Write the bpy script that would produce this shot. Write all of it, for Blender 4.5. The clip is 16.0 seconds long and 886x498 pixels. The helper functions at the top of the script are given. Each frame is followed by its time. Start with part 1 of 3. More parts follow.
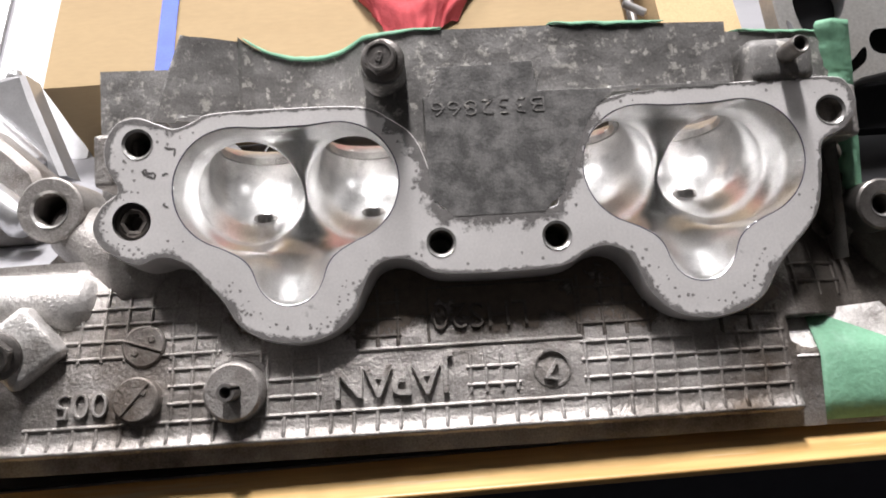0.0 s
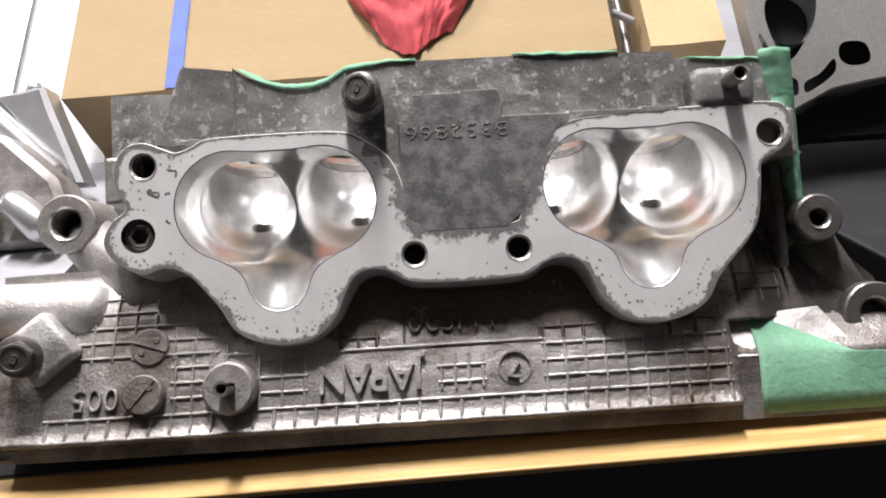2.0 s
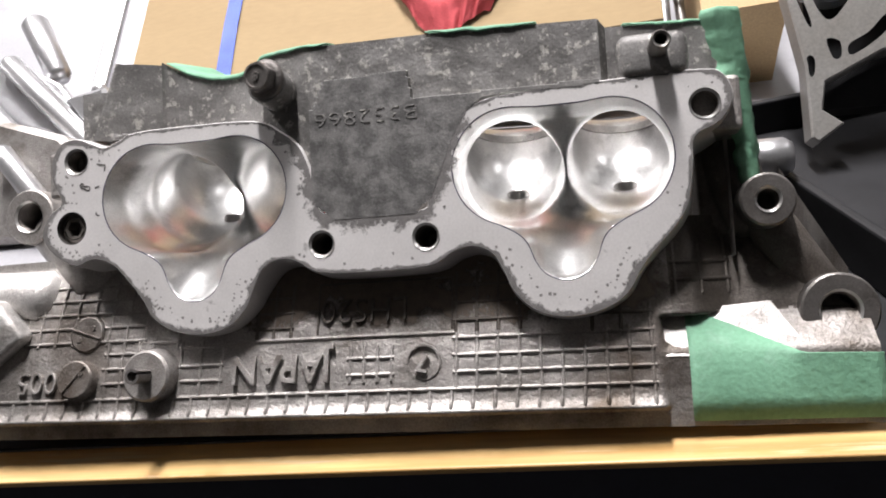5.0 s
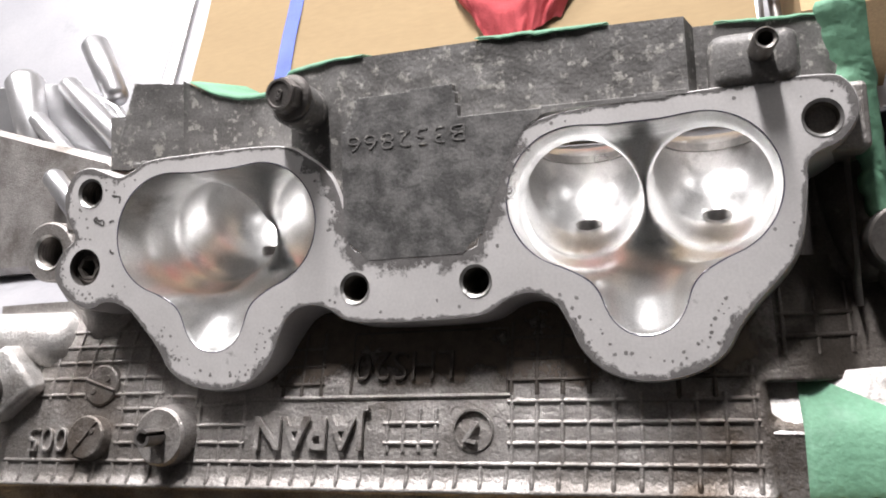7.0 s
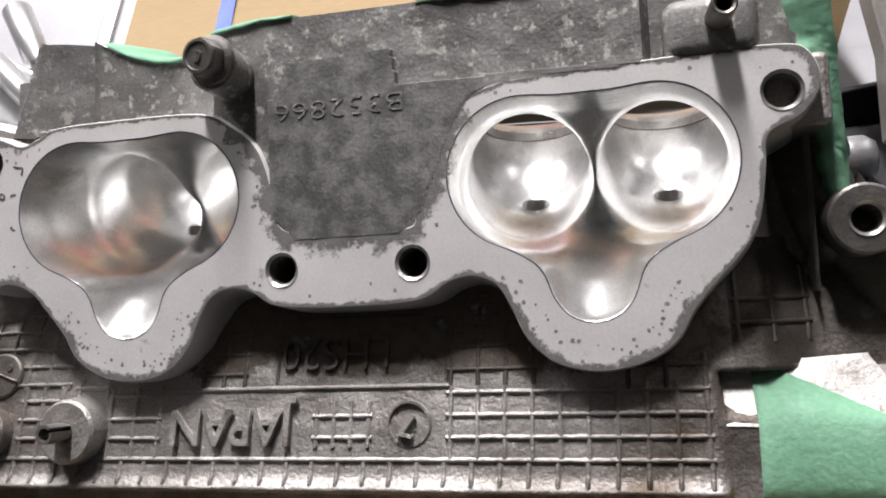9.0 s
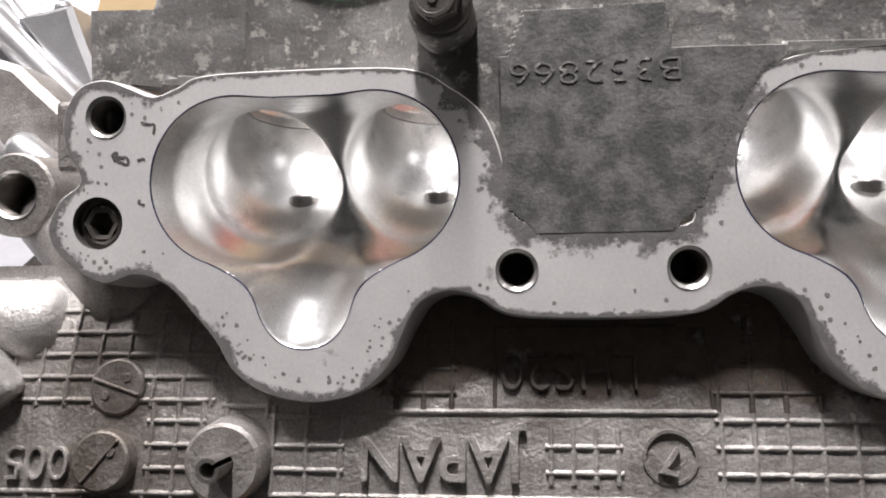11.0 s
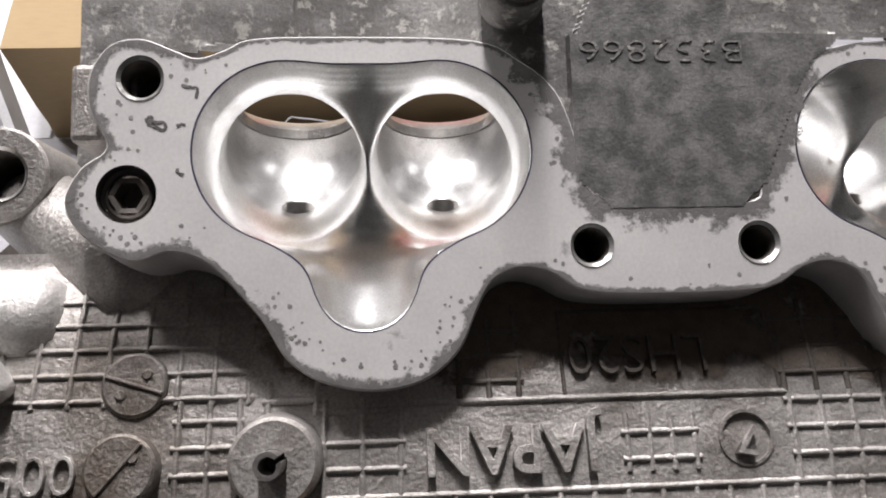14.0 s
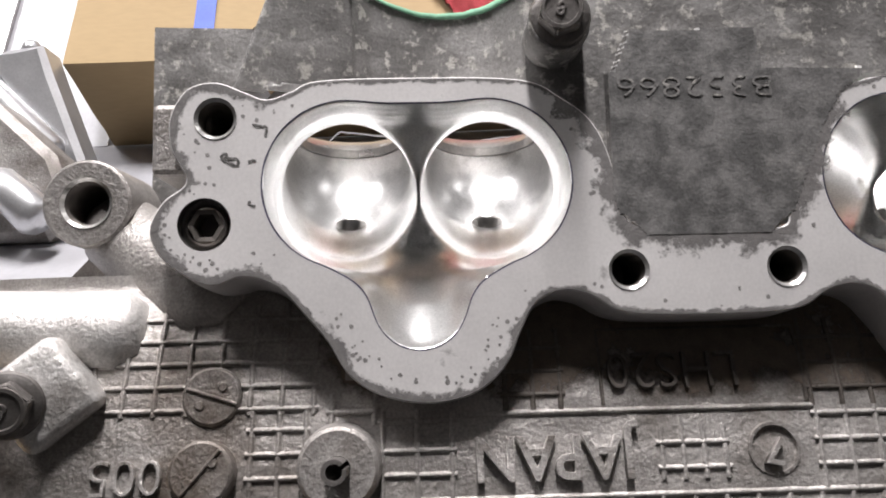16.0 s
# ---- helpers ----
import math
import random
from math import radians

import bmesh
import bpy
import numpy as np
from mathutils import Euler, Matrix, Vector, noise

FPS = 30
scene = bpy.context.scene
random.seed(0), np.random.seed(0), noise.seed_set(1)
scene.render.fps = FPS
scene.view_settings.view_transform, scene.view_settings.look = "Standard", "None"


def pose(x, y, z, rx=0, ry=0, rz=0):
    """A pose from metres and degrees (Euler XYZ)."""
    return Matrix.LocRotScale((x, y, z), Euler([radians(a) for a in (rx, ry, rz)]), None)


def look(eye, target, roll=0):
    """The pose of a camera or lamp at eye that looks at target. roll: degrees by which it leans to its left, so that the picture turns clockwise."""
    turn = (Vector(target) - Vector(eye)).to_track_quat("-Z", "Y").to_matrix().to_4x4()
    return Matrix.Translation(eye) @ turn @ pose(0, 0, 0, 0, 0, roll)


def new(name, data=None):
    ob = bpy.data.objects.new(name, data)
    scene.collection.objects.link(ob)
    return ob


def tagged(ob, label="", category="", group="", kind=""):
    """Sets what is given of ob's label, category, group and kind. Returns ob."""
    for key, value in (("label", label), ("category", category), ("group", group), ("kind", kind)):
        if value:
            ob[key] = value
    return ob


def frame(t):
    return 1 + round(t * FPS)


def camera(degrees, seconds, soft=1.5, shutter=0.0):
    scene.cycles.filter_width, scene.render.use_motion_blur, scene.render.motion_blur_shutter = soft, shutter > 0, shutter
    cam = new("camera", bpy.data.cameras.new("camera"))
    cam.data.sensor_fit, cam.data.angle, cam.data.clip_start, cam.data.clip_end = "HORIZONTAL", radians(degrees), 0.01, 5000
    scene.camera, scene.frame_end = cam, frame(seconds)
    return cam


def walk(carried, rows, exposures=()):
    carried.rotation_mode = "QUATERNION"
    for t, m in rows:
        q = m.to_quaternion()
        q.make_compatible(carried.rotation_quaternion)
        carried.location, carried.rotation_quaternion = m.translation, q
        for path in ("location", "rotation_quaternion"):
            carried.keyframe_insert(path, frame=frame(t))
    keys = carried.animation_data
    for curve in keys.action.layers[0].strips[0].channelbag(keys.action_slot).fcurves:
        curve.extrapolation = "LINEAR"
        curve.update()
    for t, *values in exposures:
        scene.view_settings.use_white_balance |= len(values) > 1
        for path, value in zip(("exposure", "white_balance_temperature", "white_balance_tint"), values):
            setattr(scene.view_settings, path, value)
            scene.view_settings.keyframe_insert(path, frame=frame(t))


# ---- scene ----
cam = camera(58.7, 16.0, 1.9)
# The head's own frame: x right, y into the intake flange, z towards the deck; it leans back on the bench.
STAND = pose(0, 0, 0.77, -30, 1.5, 0)
PATH = [
    (0, (-0.02, -0.21, 0.037), (0.024, 1.779, 0.237), -3.6),
    (0.5, (-0.02, -0.216, 0.036), (0.007, 1.776, 0.215), -3.1),
    (1, (-0.014, -0.221, 0.038), (0.002, 1.77, 0.225), -3.3),
    (1.5, (-0.012, -0.229, 0.039), (0.002, 1.762, 0.226), -3.5),
    (2, (-0.007, -0.234, 0.04), (-0.008, 1.758, 0.218), -3.6),
    (2.5, (-0.001, -0.234, 0.039), (-0.023, 1.758, 0.211), -3.9),
    (3, (0.007, -0.231, 0.04), (-0.077, 1.761, 0.203), -2.8),
    (3.5, (0.023, -0.224, 0.04), (-0.118, 1.763, 0.216), -2.6),
    (4, (0.04, -0.22, 0.04), (-0.191, 1.758, 0.216), -2.0),
    (4.2, (0.046, -0.221, 0.04), (-0.222, 1.754, 0.214), -1.9),
    (6.5, (0.079, -0.192, 0.04), (-0.49, 1.72, 0.186), -4.0),
    (7, (0.064, -0.181, 0.049), (-0.526, 1.72, 0.25), -2.5),
    (7.5, (0.058, -0.165, 0.049), (-0.405, 1.773, 0.217), -3.5),
    (8, (0.061, -0.171, 0.053), (-0.359, 1.775, 0.238), -2.0),
    (8.2, (0.064, -0.17, 0.052), (-0.404, 1.766, 0.232), -2.5),
    (10.5, (0.04, -0.153, 0.054), (-0.419, 1.79, 0.165), -2.3),
    (11, (-0.013, -0.147, 0.062), (-0.235, 1.841, 0.091), -1.0),
    (11.5, (-0.04, -0.146, 0.067), (-0.145, 1.851, 0.106), -0.8),
    (12, (-0.054, -0.138, 0.056), (0.027, 1.859, 0.118), 0.7),
    (12.5, (-0.054, -0.14, 0.043), (-0.001, 1.854, 0.196), 0.4),
    (13, (-0.053, -0.145, 0.041), (0.005, 1.841, 0.272), 0.1),
    (13.5, (-0.048, -0.145, 0.04), (0.036, 1.84, 0.269), -0.4),
    (14, (-0.053, -0.139, 0.043), (0.093, 1.841, 0.282), -1.6),
    (14.5, (-0.054, -0.14, 0.041), (0.078, 1.841, 0.288), -1.7),
    (15, (-0.056, -0.141, 0.045), (0.081, 1.839, 0.295), -2.2),
    (15.5, (-0.053, -0.146, 0.047), (0.033, 1.837, 0.292), -2.5),
    (16, (-0.056, -0.152, 0.048), (-0.002, 1.835, 0.267), -1.4),
]
walk(cam, [(t, STAND @ look(eye, target, roll)) for t, eye, target, roll in PATH], [(0, -0.38), (4.2, -0.40), (6.5, -0.38), (8.2, -0.42), (10.5, -0.50), (16, -0.52)])


# ---- light ----
world = bpy.data.worlds.new("room_air")
scene.world = world
world.use_nodes = True
world.node_tree.nodes["Background"].inputs[0].default_value = (0.75, 0.85, 1.0, 1)
world.node_tree.nodes["Background"].inputs[1].default_value = 0.11


def tube_lamp(x, y, power, length=1.3, width=0.16):
    """A ceiling tube lamp that runs along the room."""
    data = bpy.data.lights.new("tube_light", "AREA")
    data.shape, data.size, data.size_y, data.energy = "RECTANGLE", width, length, power
    data.color = (1.0, 0.96, 0.965)
    ob = new("tube_light", data)
    ob.matrix_world = pose(x, y, 2.42)
    return ob


tube_lamp(-0.02, 0.38, 80, 0.7, 0.11)
# Two unseen side lamps added as fill, the stronger for the left end.
tube_lamp(-1.1, 0.6, 40, 0.7, 0.11)
tube_lamp(1.5, 0.6, 8, 0.7, 0.11)


# ---- materials ----
def material(name, colour, rough=0.5, metal=0.0, dark=None, scale=60.0, lo=0.4, hi=0.65, bump=0.0, bump_scale=400.0, fine=0.12, stain=None, stain_scale=18.0, stain_at=(0.5, 0.7), stretch=(1, 1, 1), random_tint=0.0, spec=0.5):
    """A surface: a colour with patches of a second one, fine grain, stains and a bump, in object space."""
    m = bpy.data.materials.new(name)
    m.use_nodes = True
    nt = m.node_tree
    b = nt.nodes["Principled BSDF"]
    b.inputs["Metallic"].default_value, b.inputs["Specular IOR Level"].default_value = metal, spec
    co = nt.nodes.new("ShaderNodeTexCoord")
    mp = nt.nodes.new("ShaderNodeMapping")
    mp.inputs["Scale"].default_value = stretch
    nt.links.new(co.outputs["Object"], mp.inputs["Vector"])

    def noise_at(sc, detail=6.0, rgh=0.6):
        n = nt.nodes.new("ShaderNodeTexNoise")
        n.inputs["Scale"].default_value, n.inputs["Detail"].default_value, n.inputs["Roughness"].default_value = sc, detail, rgh
        nt.links.new(mp.outputs["Vector"], n.inputs["Vector"])
        return n.outputs["Fac"]

    def ramp(fac, a, z):
        r = nt.nodes.new("ShaderNodeMapRange")
        r.inputs["From Min"].default_value, r.inputs["From Max"].default_value = a, z
        nt.links.new(fac, r.inputs["Value"])
        return r.outputs["Result"]

    def mix(fac, a, z):
        x = nt.nodes.new("ShaderNodeMix")
        x.data_type = "RGBA"
        for sock, v in ((x.inputs["Factor"], fac), (x.inputs[6], a), (x.inputs[7], z)):
            if isinstance(v, tuple):
                sock.default_value = (*v, 1)
            else:
                nt.links.new(v, sock)
        return x.outputs[2]

    dark = dark or tuple(c * 0.75 for c in colour)
    col = mix(ramp(noise_at(scale), lo, hi), colour, dark)
    if stain:
        col = mix(ramp(noise_at(stain_scale, 8.0, 0.65), *stain_at), col, stain)
    grain = ramp(noise_at(bump_scale * 2, 3.0), 0.3, 0.7)
    hsv = nt.nodes.new("ShaderNodeHueSaturation")
    add = nt.nodes.new("ShaderNodeMapRange")
    add.inputs["To Min"].default_value, add.inputs["To Max"].default_value = 1 - fine, 1 + fine
    nt.links.new(grain, add.inputs["Value"])
    nt.links.new(add.outputs["Result"], hsv.inputs["Value"])
    nt.links.new(col, hsv.inputs["Color"])
    nt.links.new(hsv.outputs["Color"], b.inputs["Base Color"])
    rr = nt.nodes.new("ShaderNodeMapRange")
    rr.inputs["To Min"].default_value, rr.inputs["To Max"].default_value = max(0.02, rough - 0.1), min(1, rough + 0.1)
    nt.links.new(noise_at(scale * 0.7), rr.inputs["Value"])
    nt.links.new(rr.outputs["Result"], b.inputs["Roughness"])
    if bump:
        bp = nt.nodes.new("ShaderNodeBump")
        bp.inputs["Strength"].default_value, bp.inputs["Distance"].default_value = min(1.0, bump), 0.0004
        nt.links.new(noise_at(bump_scale), bp.inputs["Height"])
        nt.links.new(bp.outputs["Normal"], b.inputs["Normal"])
    return m


MACHINED = material("machined_aluminium", (0.74, 0.72, 0.712), 0.5, 0.15, (0.62, 0.603, 0.597), 45, 0.35, 0.7, 0.08, 700, 0.06, (0.16, 0.15, 0.145), 70, (0.62, 0.72))
CAST = material("cast_aluminium", (0.44, 0.418, 0.40), 0.40, 0.5, (0.23, 0.212, 0.197), 60, 0.40, 0.70, 0.9, 900, 0.25, (0.085, 0.064, 0.047), 26, (0.48, 0.70))
# Darker copy of the cast colour: part oil, part painted shade.
OILY_SHADE = material("oily_shaded_cast", (0.15, 0.132, 0.118), 0.5, 0.35, (0.075, 0.063, 0.053), 70, 0.40, 0.65, 0.7, 900, 0.25, (0.26, 0.24, 0.22), 60, (0.60, 0.72))
CAST_TOP = material("stained_cast_aluminium", (0.25, 0.243, 0.236), 0.55, 0.3, (0.14, 0.135, 0.13), 48, 0.4, 0.58, 0.45, 900, 0.2, (0.43, 0.415, 0.385), 380, (0.545, 0.63))
PAD = material("dark_stained_pad", (0.21, 0.205, 0.20), 0.6, 0.25, (0.10, 0.098, 0.096), 150, 0.40, 0.58, 0.35, 1000, 0.2, (0.30, 0.29, 0.275), 70, (0.58, 0.70))
# Paler copy of the cast colour, with strong light put into it.
LIT_CAST = material("lit_cast_aluminium", (0.74, 0.72, 0.70), 0.38, 0.45, (0.5, 0.48, 0.46), 50, 0.45, 0.75, 0.9, 900, 0.2, (0.26, 0.24, 0.22), 45, (0.56, 0.74))
POLISHED = material("polished_aluminium", (0.78, 0.78, 0.775), 0.33, 0.92, (0.60, 0.60, 0.595), 90, 0.38, 0.7, 0.12, 1400, 0.14, (0.40, 0.40, 0.395), 75, (0.53, 0.70), (1, 0.45, 1))
SEAT = material("valve_seat_steel", (0.55, 0.53, 0.51), 0.3, 0.9)
STEEL = material("dull_steel", (0.24, 0.225, 0.215), 0.42, 0.7, (0.13, 0.12, 0.11), 90, 0.4, 0.7, 0.4, 900, 0.15)
BORE = material("threaded_bore", (0.20, 0.18, 0.165), 0.45, 0.6, (0.1, 0.09, 0.08), 200)
RIM = material("cut_rim", (0.7, 0.69, 0.67), 0.3, 0.8)
INK = material("blue_marker", (0.035, 0.032, 0.085), 0.6)
TAPE = material("green_masking_tape", (0.21, 0.44, 0.29), 0.7, 0, (0.17, 0.37, 0.24), 90, 0.4, 0.7, 0.8, 450, 0.1, (0.3, 0.5, 0.38), 40, (0.55, 0.75))
WOOD = material("bench_edge_wood", (0.72, 0.48, 0.21), 0.4, 0, (0.52, 0.31, 0.11), 90, 0.42, 0.6, 0.4, 300, 0.1, (0.70, 0.56, 0.36), 130, (0.60, 0.68), (0.06, 1, 1))
BENCH = material("grey_bench_top", (0.38, 0.38, 0.40), 0.35, 0, (0.30, 0.30, 0.325), 9, 0.4, 0.7, 0.05, 200, 0.05, (0.25, 0.25, 0.27), 14, (0.62, 0.75))
NAVY = material("dark_bench_front", (0.02, 0.021, 0.032), 0.6)
CARD = material("cardboard", (0.36, 0.262, 0.142), 0.85, 0, (0.30, 0.212, 0.112), 12, 0.35, 0.7, 0.25, 200, 0.05, None, 18, (0.5, 0.7), (0.3, 1, 1))
CARD_PALE = material("pale_cardboard", (0.56, 0.40, 0.22), 0.8, 0, (0.48, 0.34, 0.18), 14)
BLUE = material("blue_tape", (0.045, 0.10, 0.50), 0.5)
RED = material("red_cloth", (0.50, 0.075, 0.085), 0.9, 0, (0.38, 0.05, 0.06), 50, 0.4, 0.7, 0.8, 700, 0.15)
SILVER = material("bright_cast_aluminium", (0.62, 0.62, 0.63), 0.33, 0.75, (0.45, 0.45, 0.46), 25, 0.4, 0.7, 0.25, 600, 0.08)
DECK = material("machined_deck", (0.56, 0.55, 0.53), 0.35, 0.6, (0.47, 0.45, 0.42), 20)
# Black of the tray, and of the pieces that stand in for shade.
BLACK = material("black_plastic_and_shade", (0.018, 0.018, 0.020), 0.6, spec=0.3)
# Dark colour for unseen walls, chosen to cut fill and port reflections.
DUSK = material("fill_cutting_paint", (0.16, 0.155, 0.15), 0.8, 0, (0.12, 0.115, 0.11), 2)
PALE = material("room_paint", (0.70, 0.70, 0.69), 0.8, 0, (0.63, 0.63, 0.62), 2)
FLOOR = material("dark_floor", (0.05, 0.05, 0.055), 0.7, 0, (0.03, 0.03, 0.035), 3)
LAMP = material("lamp_housing", (0.8, 0.8, 0.8), 0.4)


# ---- mesh helpers ----
def part(name, bm, mat, parent=None, label="", smooth=None):
    """Links a bmesh as one mesh object under its thing."""
    bmesh.ops.recalc_face_normals(bm, faces=bm.faces[:])
    me = bpy.data.meshes.new(name)
    bm.to_mesh(me)
    bm.free()
    if smooth is not None:
        me.shade_smooth() if smooth >= 180 else me.set_sharp_from_angle(angle=radians(smooth))
    me.materials.append(mat)
    ob = new(name, me)
    ob.parent = parent
    return tagged(ob, label)


def thing(name, label, category, m=None, group="", kind=""):
    ob = tagged(new(name), label, category, group, kind)
    ob.matrix_world = m or Matrix()
    return ob


def mesh_from(verts, faces):
    bm = bmesh.new()
    vs = [bm.verts.new(v) for v in verts]
    for f in faces:
        bm.faces.new([vs[i] for i in f])
    return bm


def box(a, b, bevel=0.0, segments=2):
    bm = bmesh.new()
    bmesh.ops.create_cube(bm, size=1, matrix=Matrix.LocRotScale([(p + q) / 2 for p, q in zip(a, b)], None, [abs(q - p) for p, q in zip(a, b)]))
    if bevel:
        bmesh.ops.bevel(bm, geom=bm.edges[:], offset=bevel, segments=segments, affect="EDGES", profile=0.5)
    return bm


def lathe(profile, m=None, n=40, closed=True):
    """Turns (radius, height) points round the z axis, then places the mesh by m."""
    verts, faces = [], []
    for r, h in profile:
        for i in range(n):
            a = 2 * math.pi * i / n
            verts.append((r * math.cos(a), r * math.sin(a), h))
    for k in range(len(profile) - 1):
        for i in range(n):
            j = (i + 1) % n
            faces.append((k * n + i, k * n + j, (k + 1) * n + j, (k + 1) * n + i))
    bm = mesh_from(verts, faces)
    if closed:
        for ring in (0, len(profile) - 1):
            if profile[ring][0] > 1e-5:
                bm.verts.ensure_lookup_table()
                bm.faces.new([bm.verts[ring * n + i] for i in range(n)])
    bmesh.ops.remove_doubles(bm, verts=bm.verts[:], dist=1e-6)
    if m:
        bmesh.ops.transform(bm, matrix=m, verts=bm.verts[:])
    return bm


def out(x, y, z, tilt=0, turn=0):
    """A frame at a point of the head whose z axis points out of the flange, to the camera's side."""
    return pose(x, y, z, 90 + tilt, 0, turn)


def spline(points, per=6, closed=True):
    """A Catmull-Rom curve through plan points."""
    pts = [Vector(p) for p in points]
    n, res = len(pts), []
    for i in range(n if closed else n - 1):
        p0, p1, p2, p3 = (pts[(i + k) % n] if closed else pts[min(max(i + k, 0), n - 1)] for k in (-1, 0, 1, 2))
        for k in range(per):
            t = k / per
            res.append(0.5 * (2 * p1 + (p2 - p0) * t + (2 * p0 - 5 * p1 + 4 * p2 - p3) * t * t + (3 * p1 - p0 - 3 * p2 + p3) * t ** 3))
    return res if closed else res + [pts[-1]]


def plate(outline, y0, y1, holes=(), edge=0.0006, flare=0.0):
    """A plate in the flange plane: a front face at y0 with holes, a small rounded edge and sides back to y1."""
    bm = bmesh.new()

    def ring(pts, y, grow=0.0):
        res = []
        n = len(pts)
        for i, p in enumerate(pts):
            d = (Vector(pts[(i + 1) % n]) - Vector(pts[i - 1])).normalized()
            res.append(bm.verts.new((p[0] + d[1] * grow, y, p[1] - d[0] * grow)))
        return res

    def band(a, b):
        for i in range(len(a)):
            j = (i + 1) % len(a)
            bm.faces.new((a[i], a[j], b[j], b[i]))

    area = sum(outline[i - 1][0] * outline[i][1] - outline[i][0] * outline[i - 1][1] for i in range(len(outline)))
    grow = edge if area > 0 else -edge
    front, mid, back = ring(outline, y0, -grow), ring(outline, y0 + edge, 0), ring(outline, y1, flare if area > 0 else -flare)
    loops = [front]
    for h in holes:
        loops.append(ring(h, y0))
    edges = []
    for lp in loops:
        edges += [bm.edges.new((lp[i], lp[(i + 1) % len(lp)])) for i in range(len(lp))]
    bmesh.ops.triangle_fill(bm, use_beauty=True, use_dissolve=False, edges=edges)
    band(front, mid)
    band(mid, back)
    return bm


def circle(x, z, r, n=32):
    return [(x + r * math.cos(2 * math.pi * i / n), z + r * math.sin(2 * math.pi * i / n)) for i in range(n)]


def sheet(xs, zs, depth):
    """A surface y = depth(x, z) over a plan of columns and rows; depth gives None where there is no metal."""
    bm = bmesh.new()
    grid = {}
    for i, x in enumerate(xs):
        for k, z in enumerate(zs):
            y = depth(x, z)
            if y is not None:
                grid[i, k] = bm.verts.new((x, y[0], y[1]) if isinstance(y, tuple) else (x, y, z))
    for i in range(len(xs) - 1):
        for k in range(len(zs) - 1):
            q = [grid.get(c) for c in ((i, k), (i + 1, k), (i + 1, k + 1), (i, k + 1))]
            if all(q):
                bm.faces.new(q)
    return bm


def lerp(table, x):
    """Straight lines through (x, value) pairs."""
    return float(np.interp(x, [p[0] for p in table], [p[1] for p in table]))


def lettering(text, x, y, z, size, parent, mat, depth=0.0005, name="lettering", width=1.0, turn=0, tilt=0, bold=0.0):
    """Raised letters on the casting, upside down as the head stands."""
    cu = bpy.data.curves.new(name, "FONT")
    cu.body, cu.size, cu.extrude, cu.align_x, cu.align_y, cu.offset = text, size, depth, "CENTER", "CENTER", bold
    cu.bevel_depth, cu.resolution_u = 0.00012, 3
    tmp = bpy.data.objects.new("tmp", cu)
    scene.collection.objects.link(tmp)
    me = bpy.data.meshes.new_from_object(tmp.evaluated_get(bpy.context.evaluated_depsgraph_get()))
    bpy.data.objects.remove(tmp)
    me.materials.clear()
    me.materials.append(mat)
    ob = new(name, me)
    ob.parent = parent
    ob.matrix_basis = pose(x, y, z, 90 + tilt) @ pose(0, 0, 0, 0, 0, 180 + turn) @ Matrix.Diagonal((width, 1, 1, 1))
    return ob

def film_of_grime(name, colour, scale):
    """Ragged dirt: opaque near the edge of its strip, broken up and gone at the inner side."""
    m = material(name, colour, 0.65, 0.1, None, 300, 0.4, 0.65, 0.4, 1200, 0.2)
    nt = m.node_tree
    at_ = nt.nodes.new("ShaderNodeAttribute")
    at_.attribute_name = "fade"
    co = nt.nodes.new("ShaderNodeTexCoord")
    n1 = nt.nodes.new("ShaderNodeTexNoise")
    n1.inputs["Scale"].default_value, n1.inputs["Detail"].default_value, n1.inputs["Roughness"].default_value = scale, 8, 0.7
    nt.links.new(co.outputs["Object"], n1.inputs["Vector"])
    sub = nt.nodes.new("ShaderNodeMath")
    sub.operation = "MULTIPLY_ADD"
    nt.links.new(at_.outputs["Fac"], sub.inputs[0])
    sub.inputs[1].default_value = -0.42
    nt.links.new(n1.outputs["Fac"], sub.inputs[2])
    mr = nt.nodes.new("ShaderNodeMapRange")
    mr.inputs["From Min"].default_value, mr.inputs["From Max"].default_value, mr.inputs["To Max"].default_value = 0.26, 0.40, 0.92
    nt.links.new(sub.outputs[0], mr.inputs["Value"])
    nt.links.new(mr.outputs["Result"], nt.nodes["Principled BSDF"].inputs["Alpha"])
    return m


FILM = film_of_grime("edge_grime", (0.21, 0.20, 0.195), 230)
# Brown oil colour that also deepens the flange's shade on the wall.
GREASE_SHADE = film_of_grime("brown_grease_shade", (0.17, 0.135, 0.108), 95)
GRIME = material("dark_grime", (0.135, 0.128, 0.125), 0.6, 0.2, (0.09, 0.085, 0.08), 300, 0.4, 0.65, 0.5, 1200, 0.2)
PIT = material("casting_pit", (0.30, 0.287, 0.28), 0.6, 0.2)


# ---- the cylinder head ----
head = thing("engine_cylinder_head", "dirty cast aluminium cylinder head with two polished intake ports on bench", "engine part", STAND)
PORT_X = (-0.0565, 0.0545)


def smin(a, b, k):
    h = np.clip(0.5 + 0.5 * (b - a) / k, 0, 1)
    return b + (a - b) * h - k * h * (1 - h)


def cone(p, a, b, ra, rb):
    """Distance to a tapered rod from a to b."""
    a, b = np.array(a), np.array(b)
    ab = b - a
    t = np.clip(((p - a) @ ab) / (ab @ ab), 0, 1)
    return np.linalg.norm(p - a - t[..., None] * ab, axis=-1) - (ra + (rb - ra) * t)


THROAT = np.array((0.0673, 0.1028))
AXIS = np.array((0.12, 0.9928))
GUIDE = np.array((0.0668, 0.0808))


